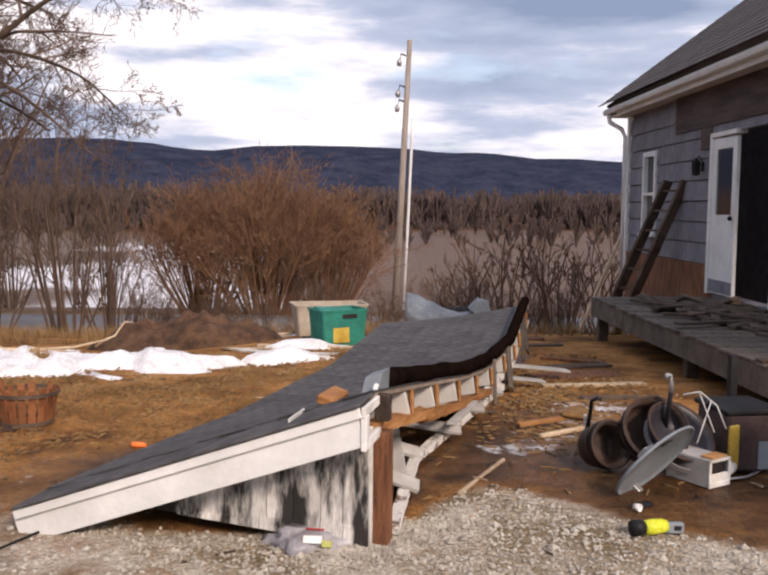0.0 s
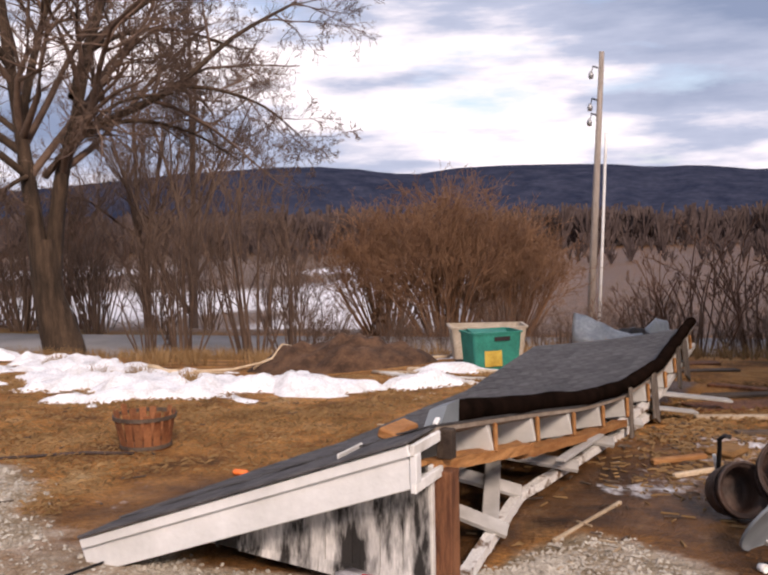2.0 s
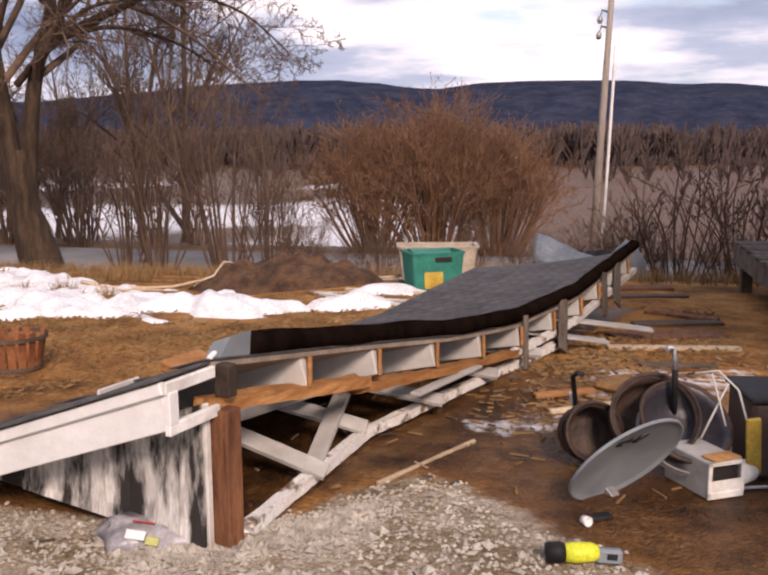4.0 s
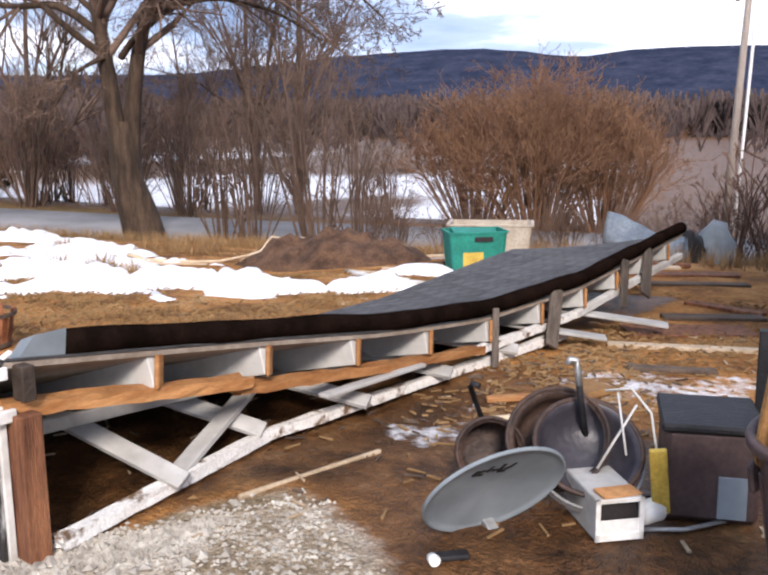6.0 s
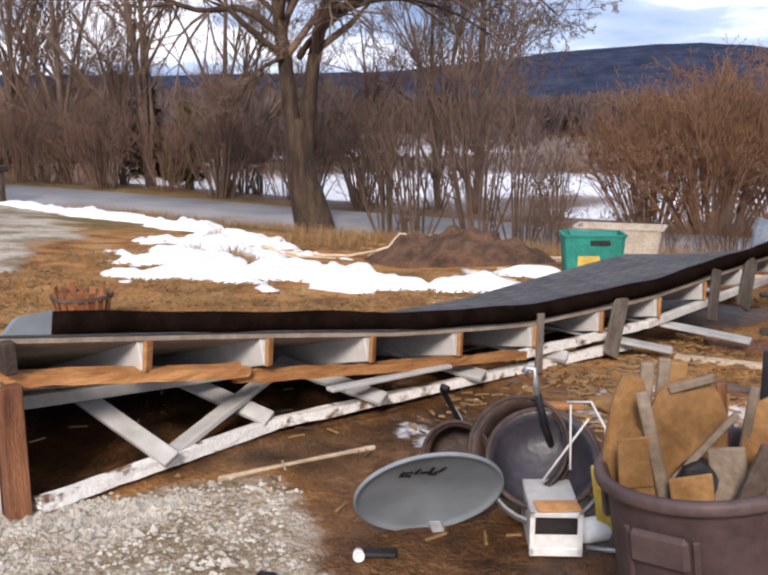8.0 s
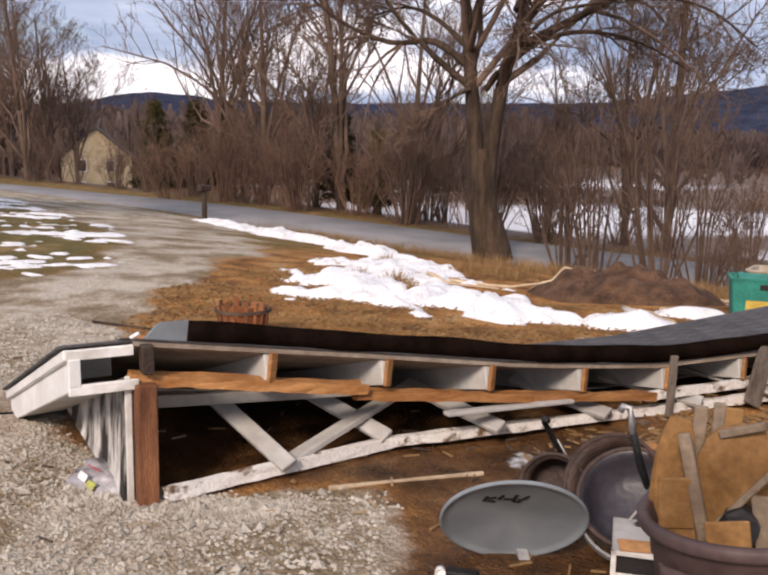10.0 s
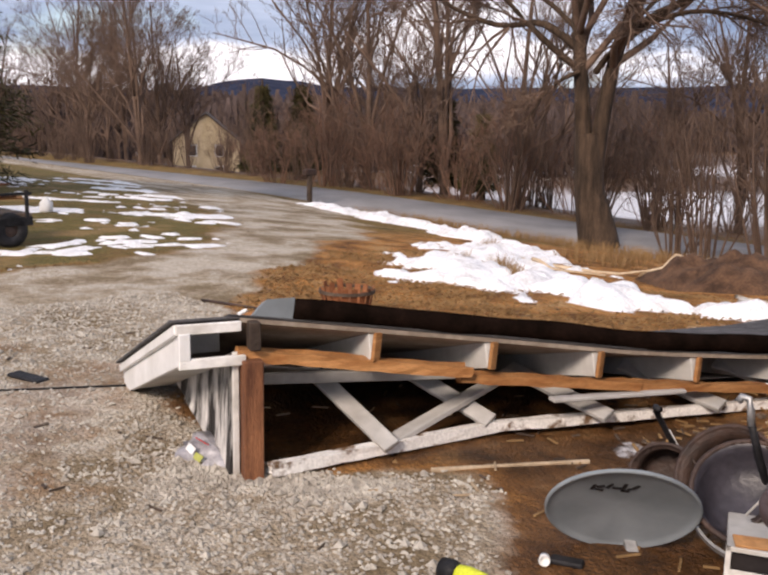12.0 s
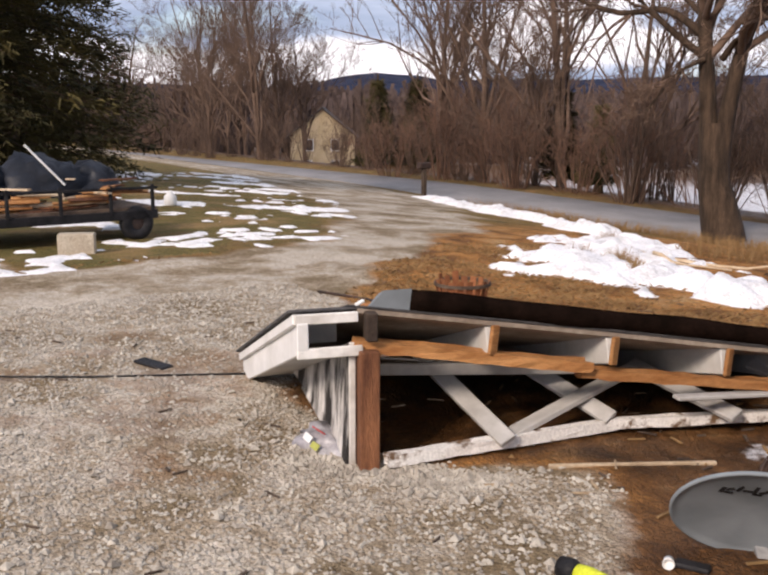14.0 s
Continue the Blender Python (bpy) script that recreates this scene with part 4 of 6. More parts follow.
lift_mesh("soil_mound", "soil", -4.2, -0.8, 10.6, 12.8, 0.07, mound_h, "low mound of dark wet soil and dead leaves", "mound")


# tufts of dead grass that stick out of the snow
for k, (x, y, r) in enumerate(((-4.42, 9.72, 0.24), (-4.72, 9.40, 0.16), (-3.5, 9.0, 0.11), (-6.6, 11.7, 0.18))):
    v, f = [], []
    rnd = random.Random(70 + k)
    for q in range(260):
        a, d = rnd.uniform(0, 6.28), r * rnd.random() ** 0.6
        px, py = x + d * math.cos(a), y + d * math.sin(a) * 0.7
        z = rough_z(px, py)
        h = 0.20 * (1.1 - d / r) + 0.06
        g = rnd.uniform(0, 6.28)
        e = len(v)
        v.extend(((px - 0.008, py, z), (px + 0.008, py, z), (px + 0.12 * math.cos(g), py + 0.12 * math.sin(g), z + h * rnd.uniform(0.7, 1.1))))
        f.append((e, e + 1, e + 2))
    tagged(new("grass_tuft", quick_mesh("grass_tuft", v, f, "straw")), "flattened tuft of straw-coloured grass sticking out of snow", "grass", "grass tufts in the snow", "stuff")


# ---- loose boards and branches lying about ----
def lying(name, a, b, w, h, mat, label, category="board", group="", dz=0.0):
    a, b = Vector((a[0], a[1], 0)), Vector((b[0], b[1], 0))
    a.z, b.z = rough_z(a.x, a.y) + h / 2 + dz, rough_z(b.x, b.y) + h / 2 + dz
    ob = part(name, plank(a, b, w, h, (0, 0, 1), min(w, h) * 0.2), mat)
    return tagged(ob, label, category, group)


G = "boards scattered in the yard"
lying("long_stick", (0.25, 4.60), (0.60, 5.27), 0.022, 0.02, "pale_wood", "thin pale wooden stick lying on wet mud", "stick")
for a, b, w, h, mat in (((-1.75, 10.45), (-0.62, 9.45), 0.09, 0.04, "old_white"), ((-1.5, 10.75), (-0.3, 10.2), 0.07, 0.04, "pale_wood"), ((-0.9, 12.6), (0.6, 12.9), 0.14, 0.05, "red_wood"),
                        ((-1.6, 12.9), (-0.2, 13.0), 0.12, 0.06, "dark_wood"), ((0.2, 12.3), (1.6, 12.2), 0.12, 0.05, "red_wood"), ((0.5, 11.6), (1.5, 12.0), 0.1, 0.04, "pale_wood"), ((0.0, 10.2), (0.4, 10.8), 0.08, 0.03, "old_white"),
                        ((-1.2, 9.9), (-0.5, 9.7), 0.05, 0.03, "old_white"), ((1.35, 8.2), (2.2, 8.55), 0.34, 0.02, "red_wood"), ((1.3, 7.6), (2.25, 7.75), 0.09, 0.03, "pale_wood"), ((1.55, 8.9), (2.3, 9.1), 0.16, 0.03, "dark_wood"),
                        ((0.95, 5.9), (1.3, 6.1), 0.035, 0.03, "pale_wood"), ((0.85, 6.2), (1.2, 6.35), 0.06, 0.03, "fresh_wood"), ((1.5, 7.0), (2.0, 7.1), 0.08, 0.03, "dark_wood"), ((-1.0, 11.3), (0.1, 11.9), 0.10, 0.05, "dark_wood"),
                        ((1.7, 9.6), (2.3, 9.3), 0.12, 0.03, "red_wood"), ((1.2, 10.6), (2.2, 10.9), 0.14, 0.03, "dark_wood"), ((0.9, 11.3), (2.1, 11.6), 0.2, 0.03, "red_wood")):
    lying("loose_board", a, b, w, h, mat, {"old_white": "white-painted board lying on the ground", "pale_wood": "pale bare board lying on the ground", "red_wood": "reddish brown board lying on the ground", "dark_wood": "dark weathered board lying on the ground", "fresh_wood": "raw orange board lying on the ground"}[mat], "board", G)
# pale crooked branches on the snow
rnd = random.Random(12)
for a, b, r in (((-5.6, 10.9), (-3.5, 11.3), 0.03), ((-4.7, 10.5), (-3.9, 11.0), 0.025), ((-3.4, 12.4), (-1.2, 12.3), 0.045), ((-1.9, 10.6), (-0.9, 9.9), 0.025), ((-3.6, 11.2), (-3.0, 11.9), 0.02)):
    pts = []
    for i in range(7):
        t = i / 6
        x, y = a[0] + (b[0] - a[0]) * t, a[1] + (b[1] - a[1]) * t + rnd.gauss(0, 0.04)
        z = max(rough_z(x, y) + max(0, snow_h(x, y), mound_h(x, y)), rough_z(x, y)) + r * 0.8
        pts.append((x, y, z))
    ob = part("fallen_branch", pipe(bmesh.new(), pts, [r * (1 - 0.08 * i) for i in range(7)], 6), "pale_wood", smooth=True)
    tagged(ob, "pale peeled branch lying by the snow", "branch", "fallen branches")


# ---- tubs, tarp, basket ----
def tub(name, at, turn, l, w, h, mat, label, lean=0.0):
    """An open tapered tub with a rim."""
    ob = thing(name, label, "tub", at)
    ob.matrix_basis = pose(*at, lean, 0, turn)
    bm = bmesh.new()
    loops = []
    for sx, z, in_ in ((0.90, 0, 0), (1.0, h, 0), (1.05, h, 0), (1.05, h + 0.02, 0), (0.97, h + 0.02, 0), (0.86, 0.02, 0)):
        ring = []
        for cx, cy in ((-1, -1), (1, -1), (1, 1), (-1, 1)):
            for ang in (0, 45, 90):
                r = 0.04
                a = radians({(-1, -1): 180, (1, -1): 270, (1, 1): 0, (-1, 1): 90}[(cx, cy)] + ang)
                ring.append(bm.verts.new((cx * (l / 2 * sx - r) + r * math.cos(a), cy * (w / 2 * sx - r) + r * math.sin(a), z)))
        loops.append(ring)
    for a, b in zip(loops, loops[1:]):
        for k in range(12):
            bm.faces.new((a[k], a[(k + 1) % 12], b[(k + 1) % 12], b[k]))
    bm.faces.new(loops[0][::-1])
    bm.faces.new(loops[-1])
    part("body", bm, mat, ob)
    return ob


z = rough_z(-0.55, 11.0)
t1 = tub("green_tub", (-0.55, 10.98, z + 0.01), 30, 0.62, 0.42, 0.42, "green", "green plastic storage tub with a faded yellow panel")
part("panel", slab((0.22, 0.006, 0.20), (-0.06, -0.203, 0.14), 0.002, (-4, 0, 0)), "yellow", t1, "faded yellow panel")
# no hollow is cut: a thin strip carries the slot's shade as colour
part("dark_slot_strip", slab((0.20, 0.008, 0.05), (0.05, -0.214, 0.36), 0.002, (-4, 0, 0)), "inside_shade", t1, "dark strip in place of a hollow handle slot")
part("torn_lid", slab((0.5, 0.34, 0.02), (0.02, 0.02, 0.40), 0.004, (10, 4, 0)), "green", t1, "sunken green lid")
tub("beige_tub", (-0.70, 12.25, rough_z(-.7, 12.25) + 0.01), 12, 0.98, 0.5, 0.42, "beige", "beige plastic tub on its base behind the green one")


def heap(name, at, rx, ry, h, mat, label, category, seed, peaks=(), crumple=0.0):
    """A draped, creased heap."""
    bm = bmesh.new()
    n, rings = 28, 9
    prev = None
    for j in range(rings + 1):
        t = j / rings
        ring = []
        for k in range(n):
            a = 2 * math.pi * k / n
            r = max(0.0, 1 - t * t) ** 0.5 + 0.02
            c = 1 + 0.18 * noise.noise(Vector((math.cos(a) * 2 + seed, math.sin(a) * 2, seed))) + 0.07 * math.sin(a * 7 + seed) * (1 - t)
            x, y = math.cos(a) * rx * r * c, math.sin(a) * ry * r * c
            zz = h * t * (1 + 0.35 * noise.noise(Vector((x * 2.2 + seed, y * 2.2, 1.7))))
            for px, py, ph in peaks:
                zz += ph * t * math.exp(-((x - px) ** 2 + (y - py) ** 2) / 0.06)
            if crumple:
                q = crumple * noise.noise(Vector((x * 14 + seed, y * 14, zz * 14)))
                x, y, zz = x * (1 + q), y * (1 + q), zz * (1 + 0.8 * q)
            ring.append(bm.verts.new((x, y, zz)))
        if prev:
            for k in range(n):
                bm.faces.new((prev[k], prev[(k + 1) % n], ring[(k + 1) % n], ring[k]))
        prev = ring
    bm.faces.new(prev)
    ob = part(name, bm, mat, smooth=True)
    ob.matrix_basis = pose(*at)
    return tagged(ob, label, category)


def sheet_over(name, at, turn, l, w, high, low, mat, label, category, seed):
    """A creased sheet that falls from a high corner."""
    bm = bmesh.new()
    n, m = 16, 12
    g = []
    for i in range(n + 1):
        row = []
        for j in range(m + 1):
            a, b = i / n, j / m
            z = high * (1 - a) ** 1.3 * (0.35 + 0.65 * math.sin(math.pi * min(1, b * 1.15))) + low * a * math.sin(math.pi * b)
            z += 0.05 * noise.noise(Vector((a * 6 + seed, b * 5, seed))) + 0.03 * math.sin(b * 14 + a * 5)
            row.append(bm.verts.new(((a - 0.5) * l, (b - 0.5) * w, max(0.0, z))))
        g.append(row)
    for i in range(n):
        for j in range(m):
            bm.faces.new((g[i][j], g[i + 1][j], g[i + 1][j + 1], g[i][j + 1]))
    bmesh.ops.solidify(bm, geom=bm.faces[:], thickness=0.012)
    ob = part(name, bm, mat, smooth=True)
    ob.matrix_basis = pose(*at, 0, 0, turn)
    return tagged(ob, label, category)


sheet_over("tarpaulin", (0.95, 14.0, rough_z(0.9, 14.0)), -6, 1.02, 0.55, 0.66, 0.34, "tarp", "pale blue tarpaulin thrown over a heap", "tarp", 2.0)
heap("black_bag", (1.35, 14.8, rough_z(1.3, 14.8) - 0.02), 0.32, 0.32, 0.55, "black", "black plastic sack behind the fallen roof", "bag", 5.0, (), 0.25)
heap("grey_bag", (1.75, 15.4, rough_z(1.7, 15.4) - 0.02), 0.34, 0.32, 0.62, "dish_grey", "grey sheet-covered heap behind the fallen roof", "heap", 7.0, (), 0.2)

# bushel basket of upright slats
basket = thing("bushel_basket", "broken orange-brown wooden bushel basket on the grass", "basket", (-2.63, 6.20, rough_z(-2.63, 6.2)))
rnd = random.Random(3)
for k in range(18):
    a = 2 * math.pi * k / 18
    hh = 0.27 + rnd.uniform(-.03, .03)
    if k in (4, 5, 11):
        hh += rnd.uniform(-.14, 0.05)
    p0, p1 = Vector((math.cos(a) * 0.165, math.sin(a) * 0.165, 0.0)), Vector((math.cos(a) * 0.215, math.sin(a) * 0.215, hh))
    part("slat", plank(p0, p1, 0.052, 0.006, (math.cos(a), math.sin(a), 0.1)), "orange_basket", basket)
for zz, r in ((0.03, 0.178), (0.235, 0.222)):
    b2 = lathe([(r - 0.006, zz - 0.013), (r + 0.004, zz - 0.013), (r + 0.004, zz + 0.013), (r - 0.006, zz + 0.013), (r - 0.006, zz - 0.013)], 24)
    part("hoop", b2, "dark_wood", basket)
part("bottom", lathe([(0.0, 0.01), (0.165, 0.01), (0.165, 0.018), (0.0, 0.018)], 18), "orange_basket", basket)
tagged(part("orange_scrap", slab((0.10, 0.045, 0.03), (-1.71, 5.62, rough_z(-1.71, 5.62) + 0.015), 0.01, (5, 8, 12)), "orange"), "small bright orange plastic scrap on the mud", "scrap")
tagged(part("chain", pipe(bmesh.new(), [(-2.6 - 0.35 * i, 5.95 - 0.09 * i + 0.03 * math.sin(i * 2), rough_z(-2.6 - .35 * i, 5.95 - .09 * i) + 0.012) for i in range(5)], 0.012, 6), "rust", smooth=True), "rusty chain trailing over the mud", "chain")
tagged(part("tow_cable", pipe(bmesh.new(), [(-1.80 - 0.42 * i, 4.02 - 0.80 * i, rough_z(-1.8 - .42 * i, 4.02 - .8 * i) + 0.012) for i in range(12)], 0.006, 6), "black", smooth=True), "thin dark cable stretched over the gravel", "cable")
tagged(part("black_rag", slab((0.26, 0.10, 0.02), (-2.32, 3.62, rough_z(-2.32, 3.62) + 0.01), 0.008, (0, 3, 25)), "black"), "flat black scrap on the gravel", "scrap")

# ---- the heap of household scrap ----
# satellite dish lying on the mud
dish = thing("satellite_dish", "grey satellite dish propped on edge against the heater box", "dish")
face = Vector((0.883, -0.946, -1.0)).normalized()
dish.matrix_basis = Matrix.Translation((1.31, 4.573, 0.205)) @ face.to_track_quat("Z", "Y").to_matrix().to_4x4()
RD = 0.268


def bowl(r):
    return -0.030 * (1 - (r / RD) ** 2)


prof = [(r, bowl(r)) for r in np.linspace(0.0, RD - 0.008, 10)]
back = [(RD - 0.003, 0.006), (RD + 0.004, 0.002), (RD + 0.004, -0.008)] + [(r, bowl(r) - 0.012) for r in np.linspace(RD - 0.012, 0.0, 9)]
part("reflector", lathe(prof + back, 48), "dish_grey", dish, "dull grey pressed-steel reflector", True)
up = (dish.matrix_basis.to_3x3().inverted() @ Vector((0, 0, 1)))
up = Vector((up.x, up.y, 0)).normalized()
rt = Vector((-up.y, up.x, 0)) * (1 if (dish.matrix_basis.to_3x3() @ Vector((-up.y, up.x, 0))).x > 0 else -1)
for a, b, l, w, turn in ((-0.11, 0.125, 0.035, 0.012, 70), (-0.085, 0.13, 0.028, 0.010, 20), (-0.09, 0.105, 0.03, 0.009, -10), (-0.055, 0.135, 0.035, 0.010, 60), (-0.03, 0.12, 0.03, 0.009, 0),
                         (-0.005, 0.135, 0.04, 0.012, 75), (0.02, 0.12, 0.03, 0.010, 30), (0.0, 0.10, 0.03, 0.008, -5), (0.035, 0.14, 0.026, 0.010, 50)):
    q = rt * a + up * b
    x = (rt * math.cos(radians(turn)) + up * math.sin(radians(turn)))
    p = Vector((q.x, q.y, bowl(q.length) + 0.002))
    part("mark", plank(p - x * l / 2, p + x * l / 2, w, 0.003, (0, 0, 1), 0), "black", dish, "dark worn lettering mark")
foot_at = -up * (RD - 0.03) + rt * 0.05
part("mount_arm", plank(foot_at + Vector((0, 0, -0.02)), foot_at + rt * 0.03 - up * 0.01 + Vector((0, 0, 0.13)), 0.045, 0.035, up, 0.004), "grey_metal", dish, "bare steel mount arm")
part("clamp", slab((0.10, 0.08, 0.04), (0, 0, -0.062), 0.006), "grey_metal", dish)

# white sheet-metal heater box, open at one end
heater = thing("heater_box", "white sheet-metal heater box lying open-ended", "heater")
heater.matrix_basis = pose(1.65, 4.865, rough_z(1.65, 4.86) + 0.004, 0, 0, 31) @ Matrix.Diagonal((0.92, 0.88, 0.80, 1))
for s, at in (((0.19, 0.34, 0.008), (0, 0, 0.004)), ((0.19, 0.34, 0.008), (0, 0, 0.196)), ((0.008, 0.34, 0.19), (-0.093, 0, 0.1)), ((0.008, 0.34, 0.19), (0.093, 0, 0.1)), ((0.18, 0.008, 0.19), (0, 0.165, 0.1))):
    part("panel", slab(s, at, 0.002), "dimmed_white", heater)
b2 = bmesh.new()
for s, at in (((0.20, 0.012, 0.035), (0, -0.172, 0.018)), ((0.20, 0.012, 0.02), (0, -0.172, 0.19)), ((0.02, 0.012, 0.2), (-0.09, -0.172, 0.1)), ((0.02, 0.012, 0.2), (0.09, -0.172, 0.1))):
    box(b2, pose(*at), s, 0.002)
part("front_rim", b2, "old_white", heater)
part("lower_front", slab((0.165, 0.008, 0.075), (0, -0.168, 0.060), 0.002), "old_white", heater, "white lower front panel")
# added block fills the box so its open end looks dark inside
part("shade_block", slab((0.172, 0.30, 0.13), (0, 0.005, 0.115), 0.004), "inside_shade", heater, "near-black block standing for the shade inside the box")
part("rusty_top", slab((0.17, 0.09, 0.012), (0.01, -0.12, 0.207), 0.003, (3, 2, 8)), "fresh_wood", heater, "splintered rusty strip on top")
part("motor", lathe([(0, 0), (0.05, 0), (0.055, 0.02), (0.055, 0.10), (0.03, 0.12), (0, 0.12)], 16, m=pose(0.10, -0.12, 0.09, 0, 90, 20)), "old_white", heater, "small round motor", True)
part("conduit", pipe(bmesh.new(), [(0.12, -0.13, 0.02), (0.28, -0.16, 0.015), (0.52, -0.10, 0.012)], 0.011, 8), "grey_metal", heater, "thin pale rod", True)

# drums and sink: rusty round shells
def shell(name, at, rx, ry, rz, r, l, mat, label, category="drum"):
    ob = thing(name, label, category, at)
    ob.matrix_basis = pose(*at, rx, ry, rz)
    part("shell", lathe([(0.0, 0.0), (r * 0.75, 0.0), (r * 0.95, l * 0.12), (r, l * 0.4), (r, l), (r + 0.014, l), (r + 0.014, l - 0.02), (r - 0.012, l - 0.01), (r - 0.012, l * 0.4), (r * 0.9, l * 0.16), (r * 0.7, 0.02), (0, 0.02)], 30), mat, ob, smooth=True)
    part("band", lathe([(r + 0.002, l * 0.62), (r + 0.012, l * 0.62), (r + 0.012, l * 0.68), (r + 0.002, l * 0.68)], 30), mat, ob)
    return ob


shell("rusty_drum", (1.44, 5.16, 0.18), 58, 0, 4, 0.19, 0.20, "rust", "dark rusty washtub tipped on its side")
shell("rusty_kettle", (1.12, 5.16, 0.13), 72, 0, 22, 0.13, 0.20, "rust", "brown rusted kettle lying on its side")
rim = part("steel_ring", lathe([(0.205, 0), (0.215, 0.0), (0.215, 0.03), (0.205, 0.03), (0.205, 0)], 36, m=pose(1.57, 4.98, 0.20, 40, 6, 18)), "grey_metal")
tagged(rim, "loose pale steel ring on the scrap heap", "ring")
basin = thing("dark_basin", "black enamel wash basin tipped up in the scrap heap", "basin")
basin.matrix_basis = pose(1.555, 5.00, 0.215, 42, 6, 18)
part("bowl", lathe([(0, -0.05), (0.11, -0.045), (0.165, -0.015), (0.195, 0.05), (0.205, 0.085), (0.195, 0.088), (0.180, 0.05), (0.15, -0.002), (0.10, -0.030), (0, -0.035)], 36), "basin_black", basin, smooth=True)
part("rim", lathe([(0.196, 0.082), (0.212, 0.080), (0.216, 0.088), (0.210, 0.096), (0.196, 0.094), (0.196, 0.082)], 36), "rust", basin, "worn rolled rim", True)
for name, pts, r, mat, label in (("bent_pipe", [(1.528, 4.995, 0.50), (1.525, 4.99, 0.56), (1.515, 4.985, 0.60), (1.495, 4.975, 0.605), (1.485, 4.97, 0.585)], 0.014, "grey_metal", "bent chrome pipe standing in the heap"),
                                 ("black_rod", [(1.56, 5.24, 0.0), (1.535, 5.05, 0.38), (1.528, 4.995, 0.51)], 0.014, "black", "black pipe standing in the heap"),
                                 ("white_rod", [(1.63, 4.83, 0.24), (1.75, 4.95, 0.46)], 0.0045, "soffit", "thin white rod leaning on the basin"),
                                 ("white_rod", [(1.73, 4.84, 0.30), (1.68, 4.95, 0.50)], 0.004, "soffit", "thin white rod leaning on the basin"),
                                 ("table_leg", [(1.10, 5.23, 0.20), (1.09, 5.13, 0.33), (1.08, 5.06, 0.43), (1.10, 5.03, 0.455), (1.13, 5.02, 0.45)], 0.012, "black", "twisted dark metal strip in the heap"),
                                 ("white_strip", [(1.06, 5.36, 0.02), (1.10, 5.24, 0.20), (1.07, 5.17, 0.32)], 0.010, "old_white", "bent white metal strip in the heap"),
                                 ("cord", [(1.62, 5.06, 0.47), (1.72, 5.05, 0.49), (1.80, 4.99, 0.42), (1.83, 4.92, 0.30)], 0.005, "soffit", "pale hose looping over the heap")):
    tagged(part(name, pipe(bmesh.new(), pts, r, 8), mat, smooth=True), label, "scrap", "scrap on the heap")
tagged(part("yellow_board", plank((1.86, 4.88, 0.08), (1.84, 4.83, 0.34), 0.062, 0.022, (0.2, -1, 0.1)), "yellow"), "yellow-painted board stub standing in the heap", "board")
# overturned dark bin
crate = thing("dark_bin", "dark brown bin lying on its side in the heap", "bin", (2.25, 5.15, rough_z(2.25, 5.1)))
crate.matrix_basis = pose(2.0, 5.16, rough_z(2.0, 5.1) + 0.005, 0, 0, 8) @ Matrix.Diagonal((0.74, 0.74, 0.82, 1))
part("body", slab((0.46, 0.5, 0.44), (0, 0, 0.23), 0.03), "bin_brown", crate)
part("rim", slab((0.50, 0.54, 0.04), (0, 0, 0.455), 0.012), "black", crate)
part("plate", slab((0.14, 0.012, 0.2), (0.1, -0.256, 0.14), 0.003), "dish_grey", crate, "grey plate on its side")
tagged(part("grey_post", plank((2.2, 5.75, 0.0), (2.2, 5.75, 0.60), 0.05, 0.06, (0, 1, 0)), "black"), "black metal stand behind the bin", "stand")
tagged(part("cardboard_sheet", slab((0.34, 0.26, 0.012), (1.95, 6.2, rough_z(1.95, 6.2) + 0.012), 0.002, (2, 3, 30)), "cardboard"), "flat piece of brown cardboard on the snow", "cardboard")
tagged(part("clay_lump", slab((0.3, 0.2, 0.05), (1.35, 6.45, rough_z(1.35, 6.45) + 0.02), 0.02, (2, 3, 60)), "cardboard"), "flat piece of brown cardboard on the snow", "cardboard")

# big brown waste bin with offcuts, leaning a little
can = thing("waste_bin", "large brown plastic waste bin full of wood and cardboard offcuts", "bin")
can.matrix_basis = pose(2.44, 4.12, rough_z(2.44, 4.12) - 0.012, 3, -6, 0) @ Matrix.Diagonal((0.9, 0.9, 0.92, 1))
R = 0.27
part("body", lathe([(0.0, 0.01), (0.21, 0.01), (0.215, 0.05), (R - 0.018, 0.765), (R - 0.014, 0.772), (R + 0.010, 0.776), (R + 0.014, 0.784), (R + 0.014, 0.802), (R + 0.008, 0.810), (R - 0.012, 0.810), (R - 0.020, 0.800), (R - 0.032, 0.73), (0.195, 0.06), (0, 0.05)], 40), "bin_brown", can, smooth=True)
for a in (170, 350, 80, 260):
    c, s_ = math.cos(radians(a)), math.sin(radians(a))
    part("handle", slab((0.03, 0.16, 0.09), (c * (R - 0.01), s_ * (R - 0.01), 0.67), 0.012, (0, 0, a)), "bin_brown", can, "moulded handle")
rnd = random.Random(15)
for k in range(8):
    a = 45 * k + 10
    part("rib", plank((math.cos(radians(a)) * 0.218, math.sin(radians(a)) * 0.218, 0.05), (math.cos(radians(a)) * (R - 0.02), math.sin(radians(a)) * (R - 0.02), 0.70), 0.02, 0.012, (math.cos(radians(a)), math.sin(radians(a)), 0)), "bin_brown", can)
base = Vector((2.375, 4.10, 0))
